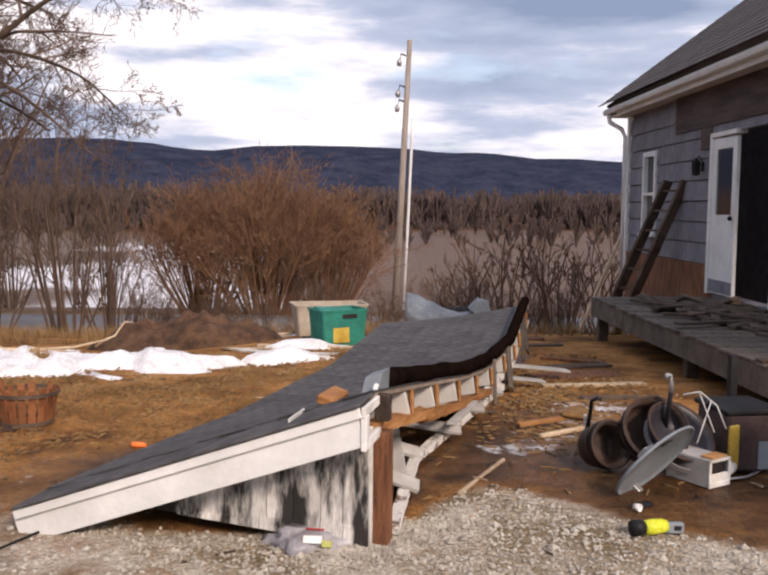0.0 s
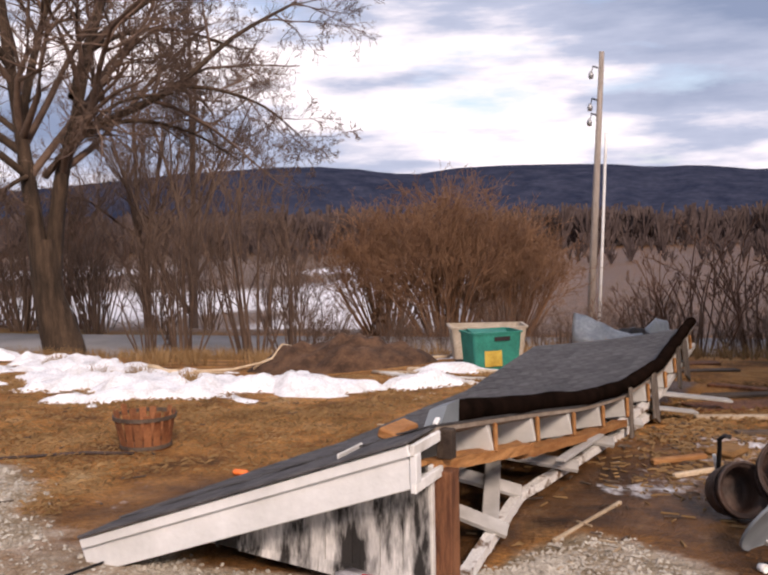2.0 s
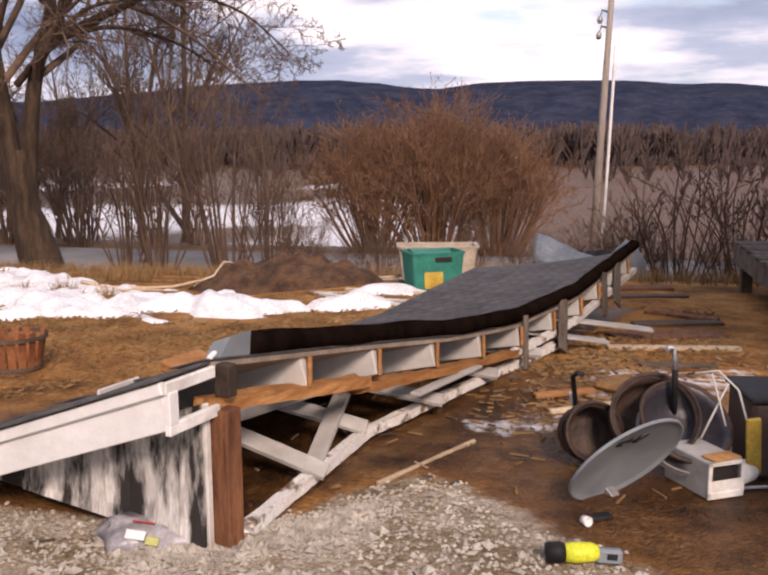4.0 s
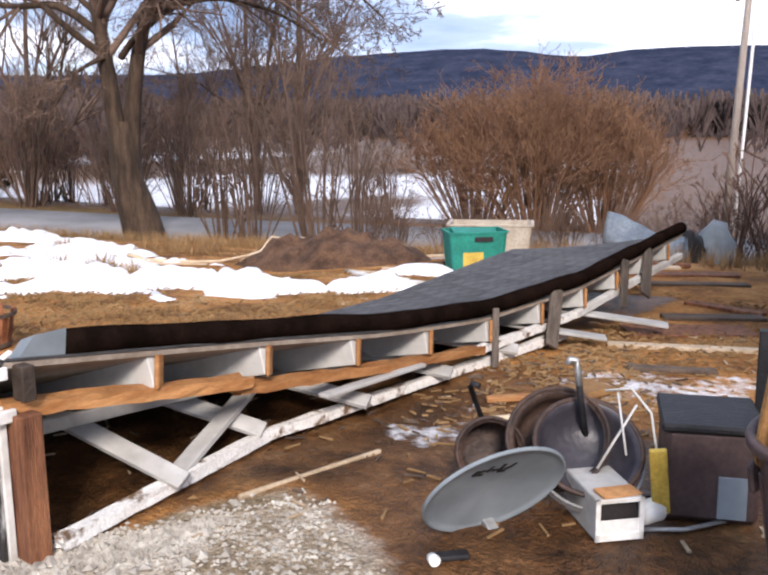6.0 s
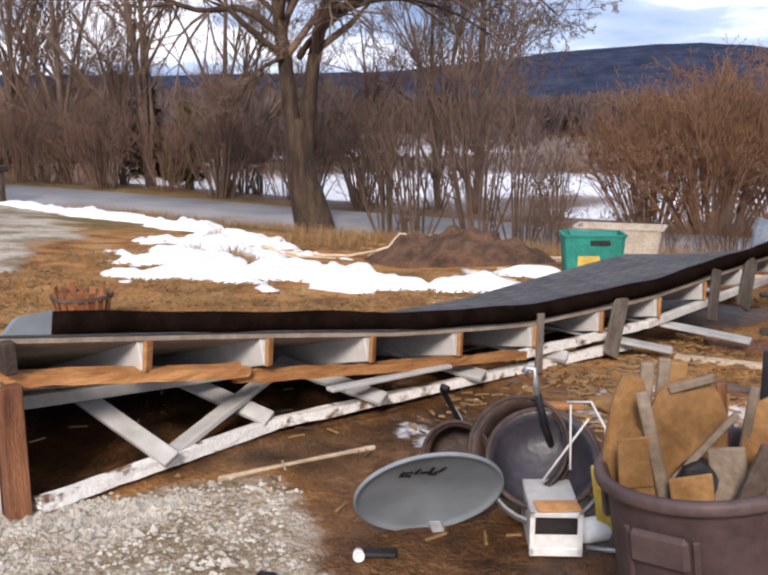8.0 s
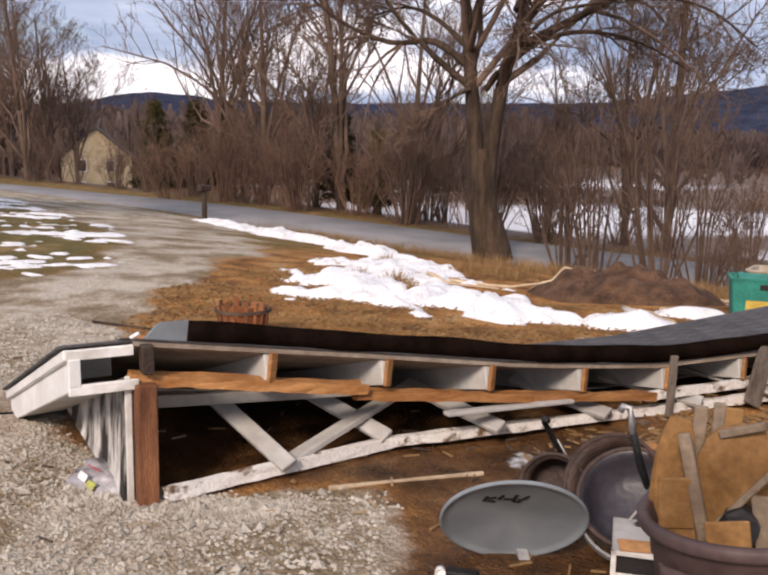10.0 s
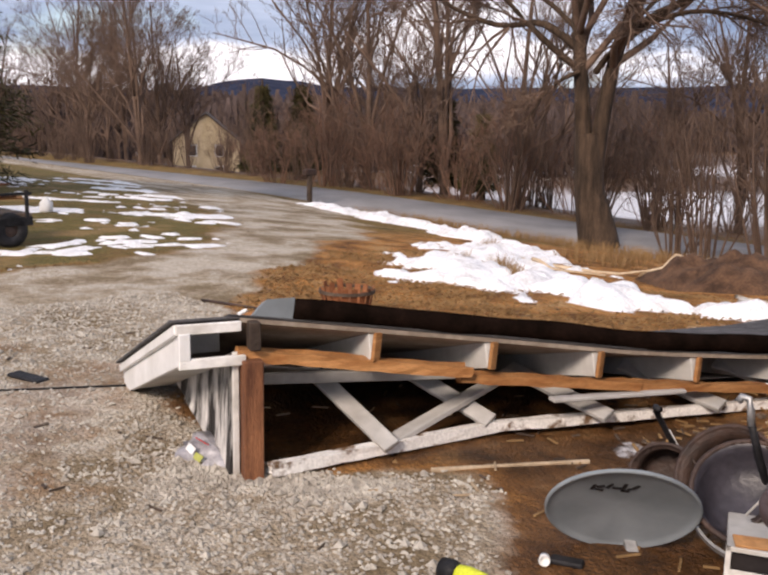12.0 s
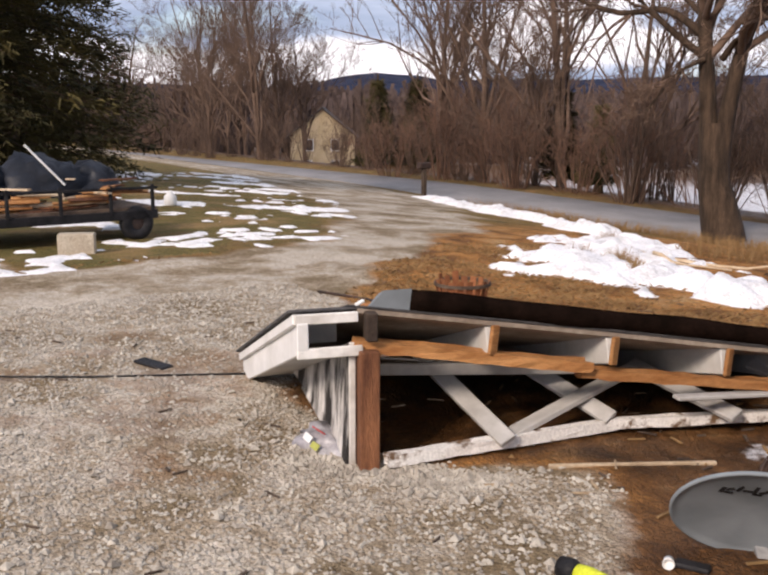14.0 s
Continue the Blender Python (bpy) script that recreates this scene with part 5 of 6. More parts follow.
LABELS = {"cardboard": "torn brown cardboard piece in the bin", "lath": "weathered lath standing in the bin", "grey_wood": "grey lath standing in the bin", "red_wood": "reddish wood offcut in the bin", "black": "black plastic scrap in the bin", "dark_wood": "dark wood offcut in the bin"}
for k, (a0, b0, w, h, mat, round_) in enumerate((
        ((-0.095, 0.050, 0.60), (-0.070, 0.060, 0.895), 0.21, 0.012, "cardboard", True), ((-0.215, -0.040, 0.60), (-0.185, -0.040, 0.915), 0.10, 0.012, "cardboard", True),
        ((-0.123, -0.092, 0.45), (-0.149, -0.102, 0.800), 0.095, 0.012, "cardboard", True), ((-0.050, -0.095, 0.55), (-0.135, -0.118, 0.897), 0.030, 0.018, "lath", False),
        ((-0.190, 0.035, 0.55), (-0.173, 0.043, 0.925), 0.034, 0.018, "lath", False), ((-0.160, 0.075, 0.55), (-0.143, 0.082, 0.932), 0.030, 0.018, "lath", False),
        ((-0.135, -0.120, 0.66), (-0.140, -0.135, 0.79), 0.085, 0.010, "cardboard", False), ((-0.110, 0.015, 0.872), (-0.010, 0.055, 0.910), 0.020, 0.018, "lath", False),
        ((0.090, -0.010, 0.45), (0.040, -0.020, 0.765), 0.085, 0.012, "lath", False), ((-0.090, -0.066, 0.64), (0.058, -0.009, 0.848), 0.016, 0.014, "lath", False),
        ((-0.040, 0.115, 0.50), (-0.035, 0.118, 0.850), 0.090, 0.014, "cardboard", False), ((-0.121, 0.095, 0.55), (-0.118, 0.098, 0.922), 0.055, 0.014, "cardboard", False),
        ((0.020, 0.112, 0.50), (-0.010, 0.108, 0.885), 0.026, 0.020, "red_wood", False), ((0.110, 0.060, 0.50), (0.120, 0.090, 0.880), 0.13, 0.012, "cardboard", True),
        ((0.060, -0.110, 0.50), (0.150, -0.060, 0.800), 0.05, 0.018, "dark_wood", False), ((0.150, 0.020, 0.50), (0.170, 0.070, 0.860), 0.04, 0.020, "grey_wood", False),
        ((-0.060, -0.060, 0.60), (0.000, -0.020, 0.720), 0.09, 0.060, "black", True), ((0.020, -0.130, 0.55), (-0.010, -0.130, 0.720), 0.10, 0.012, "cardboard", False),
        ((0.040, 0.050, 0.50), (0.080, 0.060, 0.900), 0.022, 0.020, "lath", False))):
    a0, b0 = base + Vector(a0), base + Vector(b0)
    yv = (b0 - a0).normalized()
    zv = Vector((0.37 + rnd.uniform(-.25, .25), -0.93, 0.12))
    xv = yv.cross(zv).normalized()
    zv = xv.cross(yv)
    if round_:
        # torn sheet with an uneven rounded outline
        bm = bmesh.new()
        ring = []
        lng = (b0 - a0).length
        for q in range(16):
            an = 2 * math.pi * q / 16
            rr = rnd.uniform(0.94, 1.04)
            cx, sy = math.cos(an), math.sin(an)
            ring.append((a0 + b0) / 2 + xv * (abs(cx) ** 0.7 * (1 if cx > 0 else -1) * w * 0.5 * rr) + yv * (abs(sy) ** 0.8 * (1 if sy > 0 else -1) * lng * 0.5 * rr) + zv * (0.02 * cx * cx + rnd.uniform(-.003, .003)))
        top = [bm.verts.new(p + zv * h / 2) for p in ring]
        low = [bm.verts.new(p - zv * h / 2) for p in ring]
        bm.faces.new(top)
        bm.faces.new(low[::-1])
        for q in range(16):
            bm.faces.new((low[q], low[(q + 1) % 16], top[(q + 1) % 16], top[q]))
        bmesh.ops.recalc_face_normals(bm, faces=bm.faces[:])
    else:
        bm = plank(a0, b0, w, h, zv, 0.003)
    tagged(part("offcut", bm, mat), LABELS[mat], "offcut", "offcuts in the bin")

# yellow and black power tool
tool = thing("power_tool", "lime yellow and black power tool on the gravel", "tool", (1.24, 4.08, rough_z(1.24, 4.08)))
tool.matrix_basis = pose(1.13, 4.02, rough_z(1.13, 4.02) + 0.002, 0, 0, 14) @ Matrix.Scale(0.74, 4)
part("body", lathe([(0.0, -0.08), (0.045, -0.075), (0.052, -0.02), (0.047, 0.06), (0.035, 0.09), (0, 0.092)], 16, m=pose(0, 0, 0.055, 0, 90, 0)), "lime", tool, "lime yellow housing", True)
part("nose", lathe([(0.0, -0.05), (0.05, -0.045), (0.055, 0.02), (0.04, 0.05), (0, 0.05)], 14, m=pose(-0.12, 0, 0.058, 0, 90, 0)), "black", tool, "black round end", True)
part("handle", slab((0.13, 0.05, 0.075), (0.14, -0.012, 0.04), 0.012, (0, 4, -4)), "dish_grey", tool, "grey handle block")
part("slot", slab((0.05, 0.008, 0.03), (0.15, -0.04, 0.045), 0.002, (0, 4, -4)), "black", tool, "dark slot")
cup = part("white_cup", lathe([(0, 0), (0.018, 0), (0.021, 0.036), (0.018, 0.036), (0.014, 0.005), (0, 0.005)], 14, m=pose(1.14, 4.37, rough_z(1.14, 4.37) + 0.019, 88, 0, 40)), "white_paint", smooth=True)
tagged(cup, "small white cup lying on the gravel", "cup")
tagged(part("black_scrap", slab((0.12, 0.05, 0.02), (1.20, 4.42, rough_z(1.2, 4.42) + 0.01), 0.006, (4, 0, 30)), "black"), "black plastic scrap on the gravel", "scrap")
bag = heap("plastic_bag", (-0.52, 3.90, rough_z(-0.5, 3.9) - 0.005), 0.19, 0.12, 0.095, "plastic_clear", "crumpled clear plastic bag by the gable wall", "bag", 9.0, (), 0.55)
part("red_print", slab((0.085, 0.026, 0.005), (0.03, -0.055, 0.098), 0.002, (-35, 6, 8)), "red", bag, "red printed band")
part("lime_print", slab((0.05, 0.005, 0.032), (0.085, -0.104, 0.048), 0.002, (-35, 12, 14)), "print_green", bag, "lime yellow printed panel")
part("white_print", slab((0.085, 0.006, 0.035), (0.02, -0.108, 0.070), 0.002, (-35, 0, -6)), "white_paint", bag, "white printed panel")

# ---- poles and distant fixtures ----
pole = thing("utility_pole", "leaning weathered wooden utility pole with a pale conduit", "pole", (1.50, 45, -4.3))
part("shaft", pipe(bmesh.new(), [(0, 0, 0), (0.29, 0, 6.7), (0.60, 0, 13.85)], [0.19, 0.16, 0.12], 14), "pole", pole, smooth=True)
part("conduit", pipe(bmesh.new(), [(0.42, -0.2, 0.6), (0.60, -0.2, 5), (0.74, -0.2, 9.0), (0.78, -0.15, 10.1)], 0.07, 8), "white_paint", pole, "pale conduit", True)
for z0, x in ((13.1, 0.10), (11.6, 0.05), (10.9, 0.02)):
    part("bracket", pipe(bmesh.new(), [(0.42, 0, z0), (x + 0.1, 0, z0 + 0.1), (x, 0, z0 - 0.25)], 0.05, 6), "black", pole, "dark iron bracket")
    part("insulator", lathe([(0, 0), (0.10, 0.02), (0.13, 0.2), (0.06, 0.36), (0, 0.38)], 10, m=pose(x, 0, z0 - 0.5)), "grey_metal", pole, "grey insulator", True)
post = thing("mailbox_post", "short dark wooden mailbox post beside the drive", "post", (-22.6, 19.0, ground_z(-22.6, 19.0)))
part("shaft", slab((0.14, 0.14, 1.0), (0, 0, 0.45), 0.01), "dark_wood", post)
part("box", slab((0.22, 0.45, 0.2), (0, 0, 1.0), 0.03), "rust", post, "small dark letter box")

# ---- trailer by the conifers ----
tr = thing("flat_trailer", "dark flatbed trailer with side rails loaded with scrap wood", "trailer", (0, 0, 0))
TS = 0.68
o = Vector((-8.65, 3.86, rough_z(-8.65, 3.86)))
tr.matrix_basis = pose(*o, 0, 0, 8) @ Matrix.Scale(TS, 4)
part("bed", slab((1.9, 4.6, 0.10), (0, 0, 0.55), 0.01), "dark_wood", tr)
part("side_beam", slab((0.08, 4.6, 0.16), (0.95, 0, 0.46), 0.01), "black", tr)
part("side_beam", slab((0.08, 4.6, 0.16), (-0.95, 0, 0.46), 0.01), "black", tr)
for y in (-2.2, -1.3, -0.4, 0.5, 1.4, 2.2):
    part("stake", slab((0.05, 0.06, 0.5), (0.98, y, 0.76), 0.006), "black", tr)
part("top_rail", slab((0.04, 4.6, 0.05), (0.98, 0, 0.95), 0.006), "black", tr)
for y in (2.0,):
    wheel = part("wheel", lathe([(0.12, -0.09), (0.27, -0.09), (0.31, -0.06), (0.31, 0.06), (0.27, 0.09), (0.12, 0.09), (0.12, -0.09)], 24, m=pose(0.9, y - 0.1, 0.31, 0, 90, 0)), "black", tr, "black tyre", True)
    part("rim", lathe([(0, -0.03), (0.13, -0.03), (0.13, 0.05), (0.05, 0.06), (0, 0.06)], 16, m=pose(0.9, y - 0.1, 0.31, 0, 90, 0)), "rust", wheel, "rusty steel rim")
rnd = random.Random(40)
for k in range(34):
    x, y = rnd.uniform(-.75, .75), rnd.uniform(-1.9, 1.9)
    l = rnd.uniform(0.5, 1.3)
    a = rnd.gauss(90, 35)
    d = Vector((math.cos(radians(a)), math.sin(radians(a)), 0)) * l / 2 * TS
    c = o + Vector((x, y, 0.66 + 0.046 * (k % 11))) * TS
    mat = ("fresh_wood", "pale_wood", "red_wood", "fresh_wood")[k % 4]
    tagged(part("scrap_board", plank(c - d, c + d, rnd.uniform(.05, .11), 0.022), mat), {"fresh_wood": "raw orange board heaped on the trailer", "pale_wood": "pale board heaped on the trailer", "red_wood": "reddish board heaped on the trailer"}[mat], "board", "boards on the trailer")
for k in range(22):
    y = -2.0 + 4.0 * ((k * 0.37) % 1)
    c = o + Vector((0.62 + 0.22 * ((k * 0.61) % 1) - 0.14 * y, y, 0.63 + 0.036 * (k % 9))) * TS
    d = Vector((-0.14 + rnd.gauss(0, .08), 1, rnd.gauss(0, .05))).normalized() * rnd.uniform(0.3, 0.75) * TS
    mat = ("fresh_wood", "fresh_wood", "pale_wood", "red_wood", "fresh_wood")[k % 5]
    tagged(part("scrap_board", plank(c - d, c + d, rnd.uniform(.04, .08), 0.022, (0.5, 0, 1)), mat), {"fresh_wood": "raw orange board stacked behind the trailer rail", "pale_wood": "pale board stacked behind the trailer rail", "red_wood": "reddish board stacked behind the trailer rail"}[mat], "board", "boards on the trailer")
for k, (x, y, rx, ry, h) in enumerate(((-0.3, -0.8, 0.7, 0.9, 0.85), (-0.2, 0.5, 0.6, 0.8, 0.75), (-0.35, 1.5, 0.5, 0.5, 0.6), (-0.3, -2.0, 0.6, 0.6, 0.8))):
    heap("black_sack", (o.x + x * TS, o.y + y * TS, o.z + 0.80 * TS), rx * TS, ry * TS, h * TS, "sack", "bulging black plastic sack on the trailer", "bag", 11.0 + k, (), 0.22)
tagged(part("white_lath", plank(o + Vector((0.8, 0.75, 1.05)) * TS, o + Vector((0.6, 0.15, 1.75)) * TS, 0.06, 0.02), "white_paint"), "white board leaning on the sacks", "board")
blk = part("chimney_block", slab((0.40, 0.20, 0.24), (-7.35, 4.30, rough_z(-7.35, 4.3) + 0.115), 0.012, (0, 0, 72)), "concrete")
tagged(blk, "tan concrete block on the grass verge", "block")
jug = part("white_jug", lathe([(0, 0), (0.10, 0.0), (0.12, 0.03), (0.12, 0.18), (0.05, 0.25), (0.03, 0.29), (0, 0.29)], 18, m=pose(-12.2, 6.95, rough_z(-12.2, 6.95)) @ Matrix.Scale(0.9, 4)), "white_paint", smooth=True)
tagged(jug, "round white plastic jug on the grass", "jug")

# ---- far yellow house ----
fh = thing("far_house", "pale yellow gabled house among trees across the road", "house", (-81.5, 45.5, -4.7), 60)
fh.matrix_basis = fh.matrix_basis @ Matrix.Scale(0.80, 4)
b2 = bmesh.new()
box(b2, pose(0, 0, 2.6), (8, 6.5, 5.4))
v = [b2.verts.new(p) for p in ((-4, -3.25, 5.3), (4, -3.25, 5.3), (0, -3.25, 8.6), (-4, 3.25, 5.3), (4, 3.25, 5.3), (0, 3.25, 8.6))]
b2.faces.new((v[0], v[1], v[2]))
b2.faces.new((v[5], v[4], v[3]))
part("wall", b2, "far_wall", fh)
b2 = bmesh.new()
beam(b2, (-4.5, 0, 5.1), (0.05, 0, 8.8), 7.3, 0.2)
beam(b2, (4.5, 0, 5.1), (-0.05, 0, 8.8), 7.3, 0.2)
part("roof", b2, "roofing", fh, "grey roof")
for x, z in ((-1.8, 1.6), (1.6, 1.6), (-1.6, 4.2), (1.6, 4.2)):
    wn2 = part("window", slab((1.1, 0.12, 1.5), (x, -3.27, z), 0.02), "white_paint", fh, "white-framed window")
    part("pane", slab((0.85, 0.06, 1.25), (x, -3.32, z), 0.0), "glass", wn2)

# ---- trees and shrubs ----
class Wood:
    """Branches gathered as plain vertices and faces, thick ones apart from thin ones."""

    def __init__(self):
        self.v, self.f = {0: [], 1: []}, {0: [], 1: []}

    def tube(self, pts, r0, r1, n, bank):
        v, f = self.v[bank], self.f[bank]
        start = len(v)
        k = len(pts)
        for i, p in enumerate(pts):
            d = (pts[min(i + 1, k - 1)] - pts[max(i - 1, 0)])
            d = d.normalized() if d.length > 1e-6 else Vector((0, 0, 1))
            x = d.orthogonal().normalized()
            y = d.cross(x)
            r = r0 + (r1 - r0) * i / (k - 1)
            for a in range(n):
                w = 2 * math.pi * a / n
                v.append(p + r * (x * math.cos(w) + y * math.sin(w)))
        for i in range(k - 1):
            for a in range(n):
                b = (a + 1) % n
                f.append((start + i * n + a, start + i * n + b, start + (i + 1) * n + b, start + (i + 1) * n + a))

    def limb(self, pts, r0, r1, rng, depth, spec):
        n = (8, 6, 4, 3, 3)[min(depth, 4)]
        self.tube(pts, r0, r1, n, 0 if depth < spec["thick"] else 1)
        if depth >= spec["depth"]:
            return
        length = sum((b - a).length for a, b in zip(pts, pts[1:]))
        for i in range(spec["kids"][depth]):
            t = rng.uniform(spec["from"], 1.0) ** 0.85
            x = t * (len(pts) - 1)
            j = min(int(x), len(pts) - 2)
            p = pts[j].lerp(pts[j + 1], x - j)
            d = (pts[j + 1] - pts[j]).normalized()
            side = d.orthogonal().normalized()
            side.rotate(Matrix.Rotation(rng.uniform(0, 2 * math.pi), 3, d))
            go = (d * rng.uniform(0.5, 0.9) + side * rng.uniform(0.5, 1.0) + Vector((0, 0, spec["lift"]))).normalized()
            l2 = length * rng.uniform(*spec["ratio"]) * (1.1 - 0.5 * t)
            r = (r0 + (r1 - r0) * t) * 0.6
            q, path = p.copy(), [p.copy()]
            steps = spec["steps"][min(depth, len(spec["steps"]) - 1)]
            for _ in range(steps):
                go = (go + Vector((rng.gauss(0, .17), rng.gauss(0, .17), rng.gauss(spec["droop"], .13)))).normalized()
                q = q + go * (l2 / steps)
                path.append(q.copy())
            self.limb(path, max(r, spec["least"]), max(r * 0.3, spec["least"] * 0.6), rng, depth + 1, spec)

    def meshes(self, name, thick, thin):
        out = []
        for bank, mat in ((0, thick), (1, thin)):
            if self.f[bank]:
                out.append(quick_mesh(name + ("_trunk", "_crown")[bank], [tuple(p) for p in self.v[bank]], self.f[bank], mat, True))
        return out


def curve(*pts):
    """Points smoothed into a bent line."""
    p = [Vector(q) for q in pts]
    out = []
    for i in range(len(p) - 1):
        a, b, c, d = p[max(i - 1, 0)], p[i], p[i + 1], p[min(i + 2, len(p) - 1)]
        for k in range(4):
            t = k / 4
            out.append(0.5 * ((2 * b) + (c - a) * t + (2 * a - 5 * b + 4 * c - d) * t * t + (3 * b - a - 3 * c + d) * t ** 3))
    return out + [p[-1]]


def plant(name, meshes, at, turn, size, label, category, group=""):
    ob = thing(name, label, category, at, turn, group)
    ob.matrix_basis = pose(*at, 0, 0, turn) @ Matrix.Scale(size, 4)
    for me, nm in zip(meshes, ("trunk", "crown") if len(meshes) == 2 else ("crown",)):
        c = new(nm, me)
        c.parent = ob
    return ob


# the big forked tree by the road
rng = random.Random(21)
w = Wood()
spec = dict(thick=1, depth=4, kids=(12, 9, 6, 3), ratio=(0.32, 0.62), lift=0.12, droop=-0.03, steps=(5, 4, 3, 2), least=0.007)
spec["from"] = 0.25
w.tube(curve((0.12, 0, -0.4), (0.05, 0, 0.0), (-0.06, 0, 0.5), (-0.22, 0, 1.6), (-0.28, 0, 2.9)), 0.46, 0.34, 10, 0)
w.tube(curve((0.15, 0.1, -0.4), (0.1, 0.05, 0.35), (-0.15, 0.02, 1.4)), 0.58, 0.33, 10, 0)
for pts, r0, r1 in (
        (((-0.36, 0, 1.8), (-0.44, 0, 3.0), (-0.58, 0.02, 4.4), (-0.75, 0.05, 6.0), (-1.0, 0.1, 8.5), (-0.95, 0, 11), (-0.7, 0, 13.5)), 0.25, 0.04),
        (((-0.12, 0, 1.9), (0.0, -0.02, 3.2), (0.22, -0.08, 4.6), (0.48, -0.12, 5.5), (0.9, -0.3, 7.4), (1.5, -0.3, 9.6), (1.8, 0, 12.6)), 0.23, 0.04),
        (((0.2, -0.1, 5.2), (1.4, -0.4, 5.8), (2.9, -0.5, 6.6), (4.4, -0.4, 7.9), (6.2, 0, 9.0)), 0.13, 0.03),
        (((0.5, -0.1, 6.3), (0.9, 0.6, 7.6), (1.4, 1.4, 9.0), (2.4, 1.8, 11)), 0.12, 0.03),
        (((-0.6, 0, 4.9), (-1.6, 0.2, 5.6), (-2.8, 0.3, 5.6), (-4.2, 0.1, 6.2), (-5.6, 0, 7.4)), 0.11, 0.025),
        (((-0.85, 0, 7.0), (-1.9, -0.4, 8.2), (-3.2, -0.6, 9.0), (-4.6, -0.5, 10.3)), 0.12, 0.03),
        (((-0.7, 0, 5.6), (-0.3, 0.4, 7.4), (0.2, 0.5, 9.4), (0.3, 0.3, 11.6)), 0.12, 0.03),
        (((1.0, -0.3, 7.6), (2.3, -0.9, 8.6), (3.8, -1.1, 9.8), (5.2, -0.9, 11.4)), 0.10, 0.03),
        (((-0.6, -0.2, 4.4), (-1.2, -0.6, 4.0), (-1.8, -0.8, 3.1)), 0.06, 0.02),
        (((-0.55, 0, 4.4), (-1.5, -0.5, 5.2), (-2.6, -0.8, 6.4), (-3.4, -0.8, 8.0)), 0.10, 0.02),
        (((0.1, 0, 4.8), (1.0, 0.5, 5.6), (2.2, 0.9, 5.9), (3.6, 1.0, 5.6), (4.8, 1.0, 4.9)), 0.09, 0.02),
        (((-0.2, -0.1, 4.4), (0.5, -0.9, 5.2), (1.4, -1.6, 6.0), (2.6, -2.0, 6.2)), 0.09, 0.02),
        (((-0.7, 0, 5.4), (-1.6, 0.7, 6.2), (-2.6, 1.2, 6.6), (-3.8, 1.4, 6.3)), 0.08, 0.02),
        (((2.9, -0.5, 6.6), (3.8, -0.9, 6.5), (5.0, -1.0, 6.1), (6.0, -1.0, 5.3)), 0.06, 0.015),
        (((0.9, -0.3, 7.4), (1.9, 0.3, 8.0), (3.2, 0.6, 8.2), (4.8, 0.6, 7.8)), 0.08, 0.02),
        (((-1.0, 0.1, 8.2), (-2.2, 0.6, 9.0), (-3.6, 0.8, 9.0), (-5.0, 0.8, 8.4)), 0.08, 0.02)):
    w.limb(curve(*pts), r0, r1, rng, 0, spec)
plant("bare_tree", w.meshes("bare_tree", "bark", "twig"), (-11.75, 20.5, ground_z(-11.75, 20.5)), 33, 1.0, "large bare forked tree with rough grey-brown bark beside the road", "tree")


def bare_tree_meshes(seed, height, spread):
    rng = random.Random(seed)
    w = Wood()
    spec = dict(thick=1, depth=4, kids=(11, 8, 5, 2), ratio=(0.34, 0.62), lift=0.45, droop=0.02, steps=(4, 4, 3, 2), least=0.0075)
    spec["from"] = 0.28
    top = Vector((rng.uniform(-1, 1), rng.uniform(-1, 1), height))
    mid = Vector((rng.uniform(-.5, .5), rng.uniform(-.5, .5), height * 0.45))
    w.limb(curve((0, 0, -0.6), (0, 0, 0.5), mid, top), 0.16 + height * 0.006, 0.03, rng, 0, spec)
    for _ in range(3):
        a = rng.uniform(0, 6.28)
        b = Vector((math.cos(a) * spread, math.sin(a) * spread, height * rng.uniform(.7, .95)))
        w.limb(curve((0, 0, height * 0.15), b * 0.3 + Vector((0, 0, height * 0.2)), b), 0.10, 0.02, rng, 0, spec)
    return w.meshes("roadside_tree", "twig_dark", "twig")


def shrub_meshes(seed, n, height, spread, kids, mat_thick, mat, lift=0.3, least=0.006, thick=1):
    rng = random.Random(seed)
    w = Wood()
    spec = dict(thick=thick, depth=3, kids=(kids, 4, 2), ratio=(0.25, 0.5), lift=lift, droop=0.03, steps=(3, 2, 2), least=least)
    spec["from"] = 0.3
    for i in range(n):
        a, r = rng.uniform(0, 6.28), rng.random() ** 0.6
        base = Vector((math.cos(a) * r * spread * 0.25, math.sin(a) * r * spread * 0.25, -0.2))
        h = height * (1.05 - 0.45 * r * r) * rng.uniform(0.75, 1.1)
        tip = Vector((math.cos(a) * r * spread, math.sin(a) * r * spread, h))
        mid = base.lerp(tip, 0.5) + Vector((rng.gauss(0, .2), rng.gauss(0, .2), 0.12 * h))
        w.limb(curve(base, mid, tip), rng.uniform(0.014, 0.03) * height / 3, least, rng, 0, spec)
    return w.meshes("shrub", mat_thick, mat)


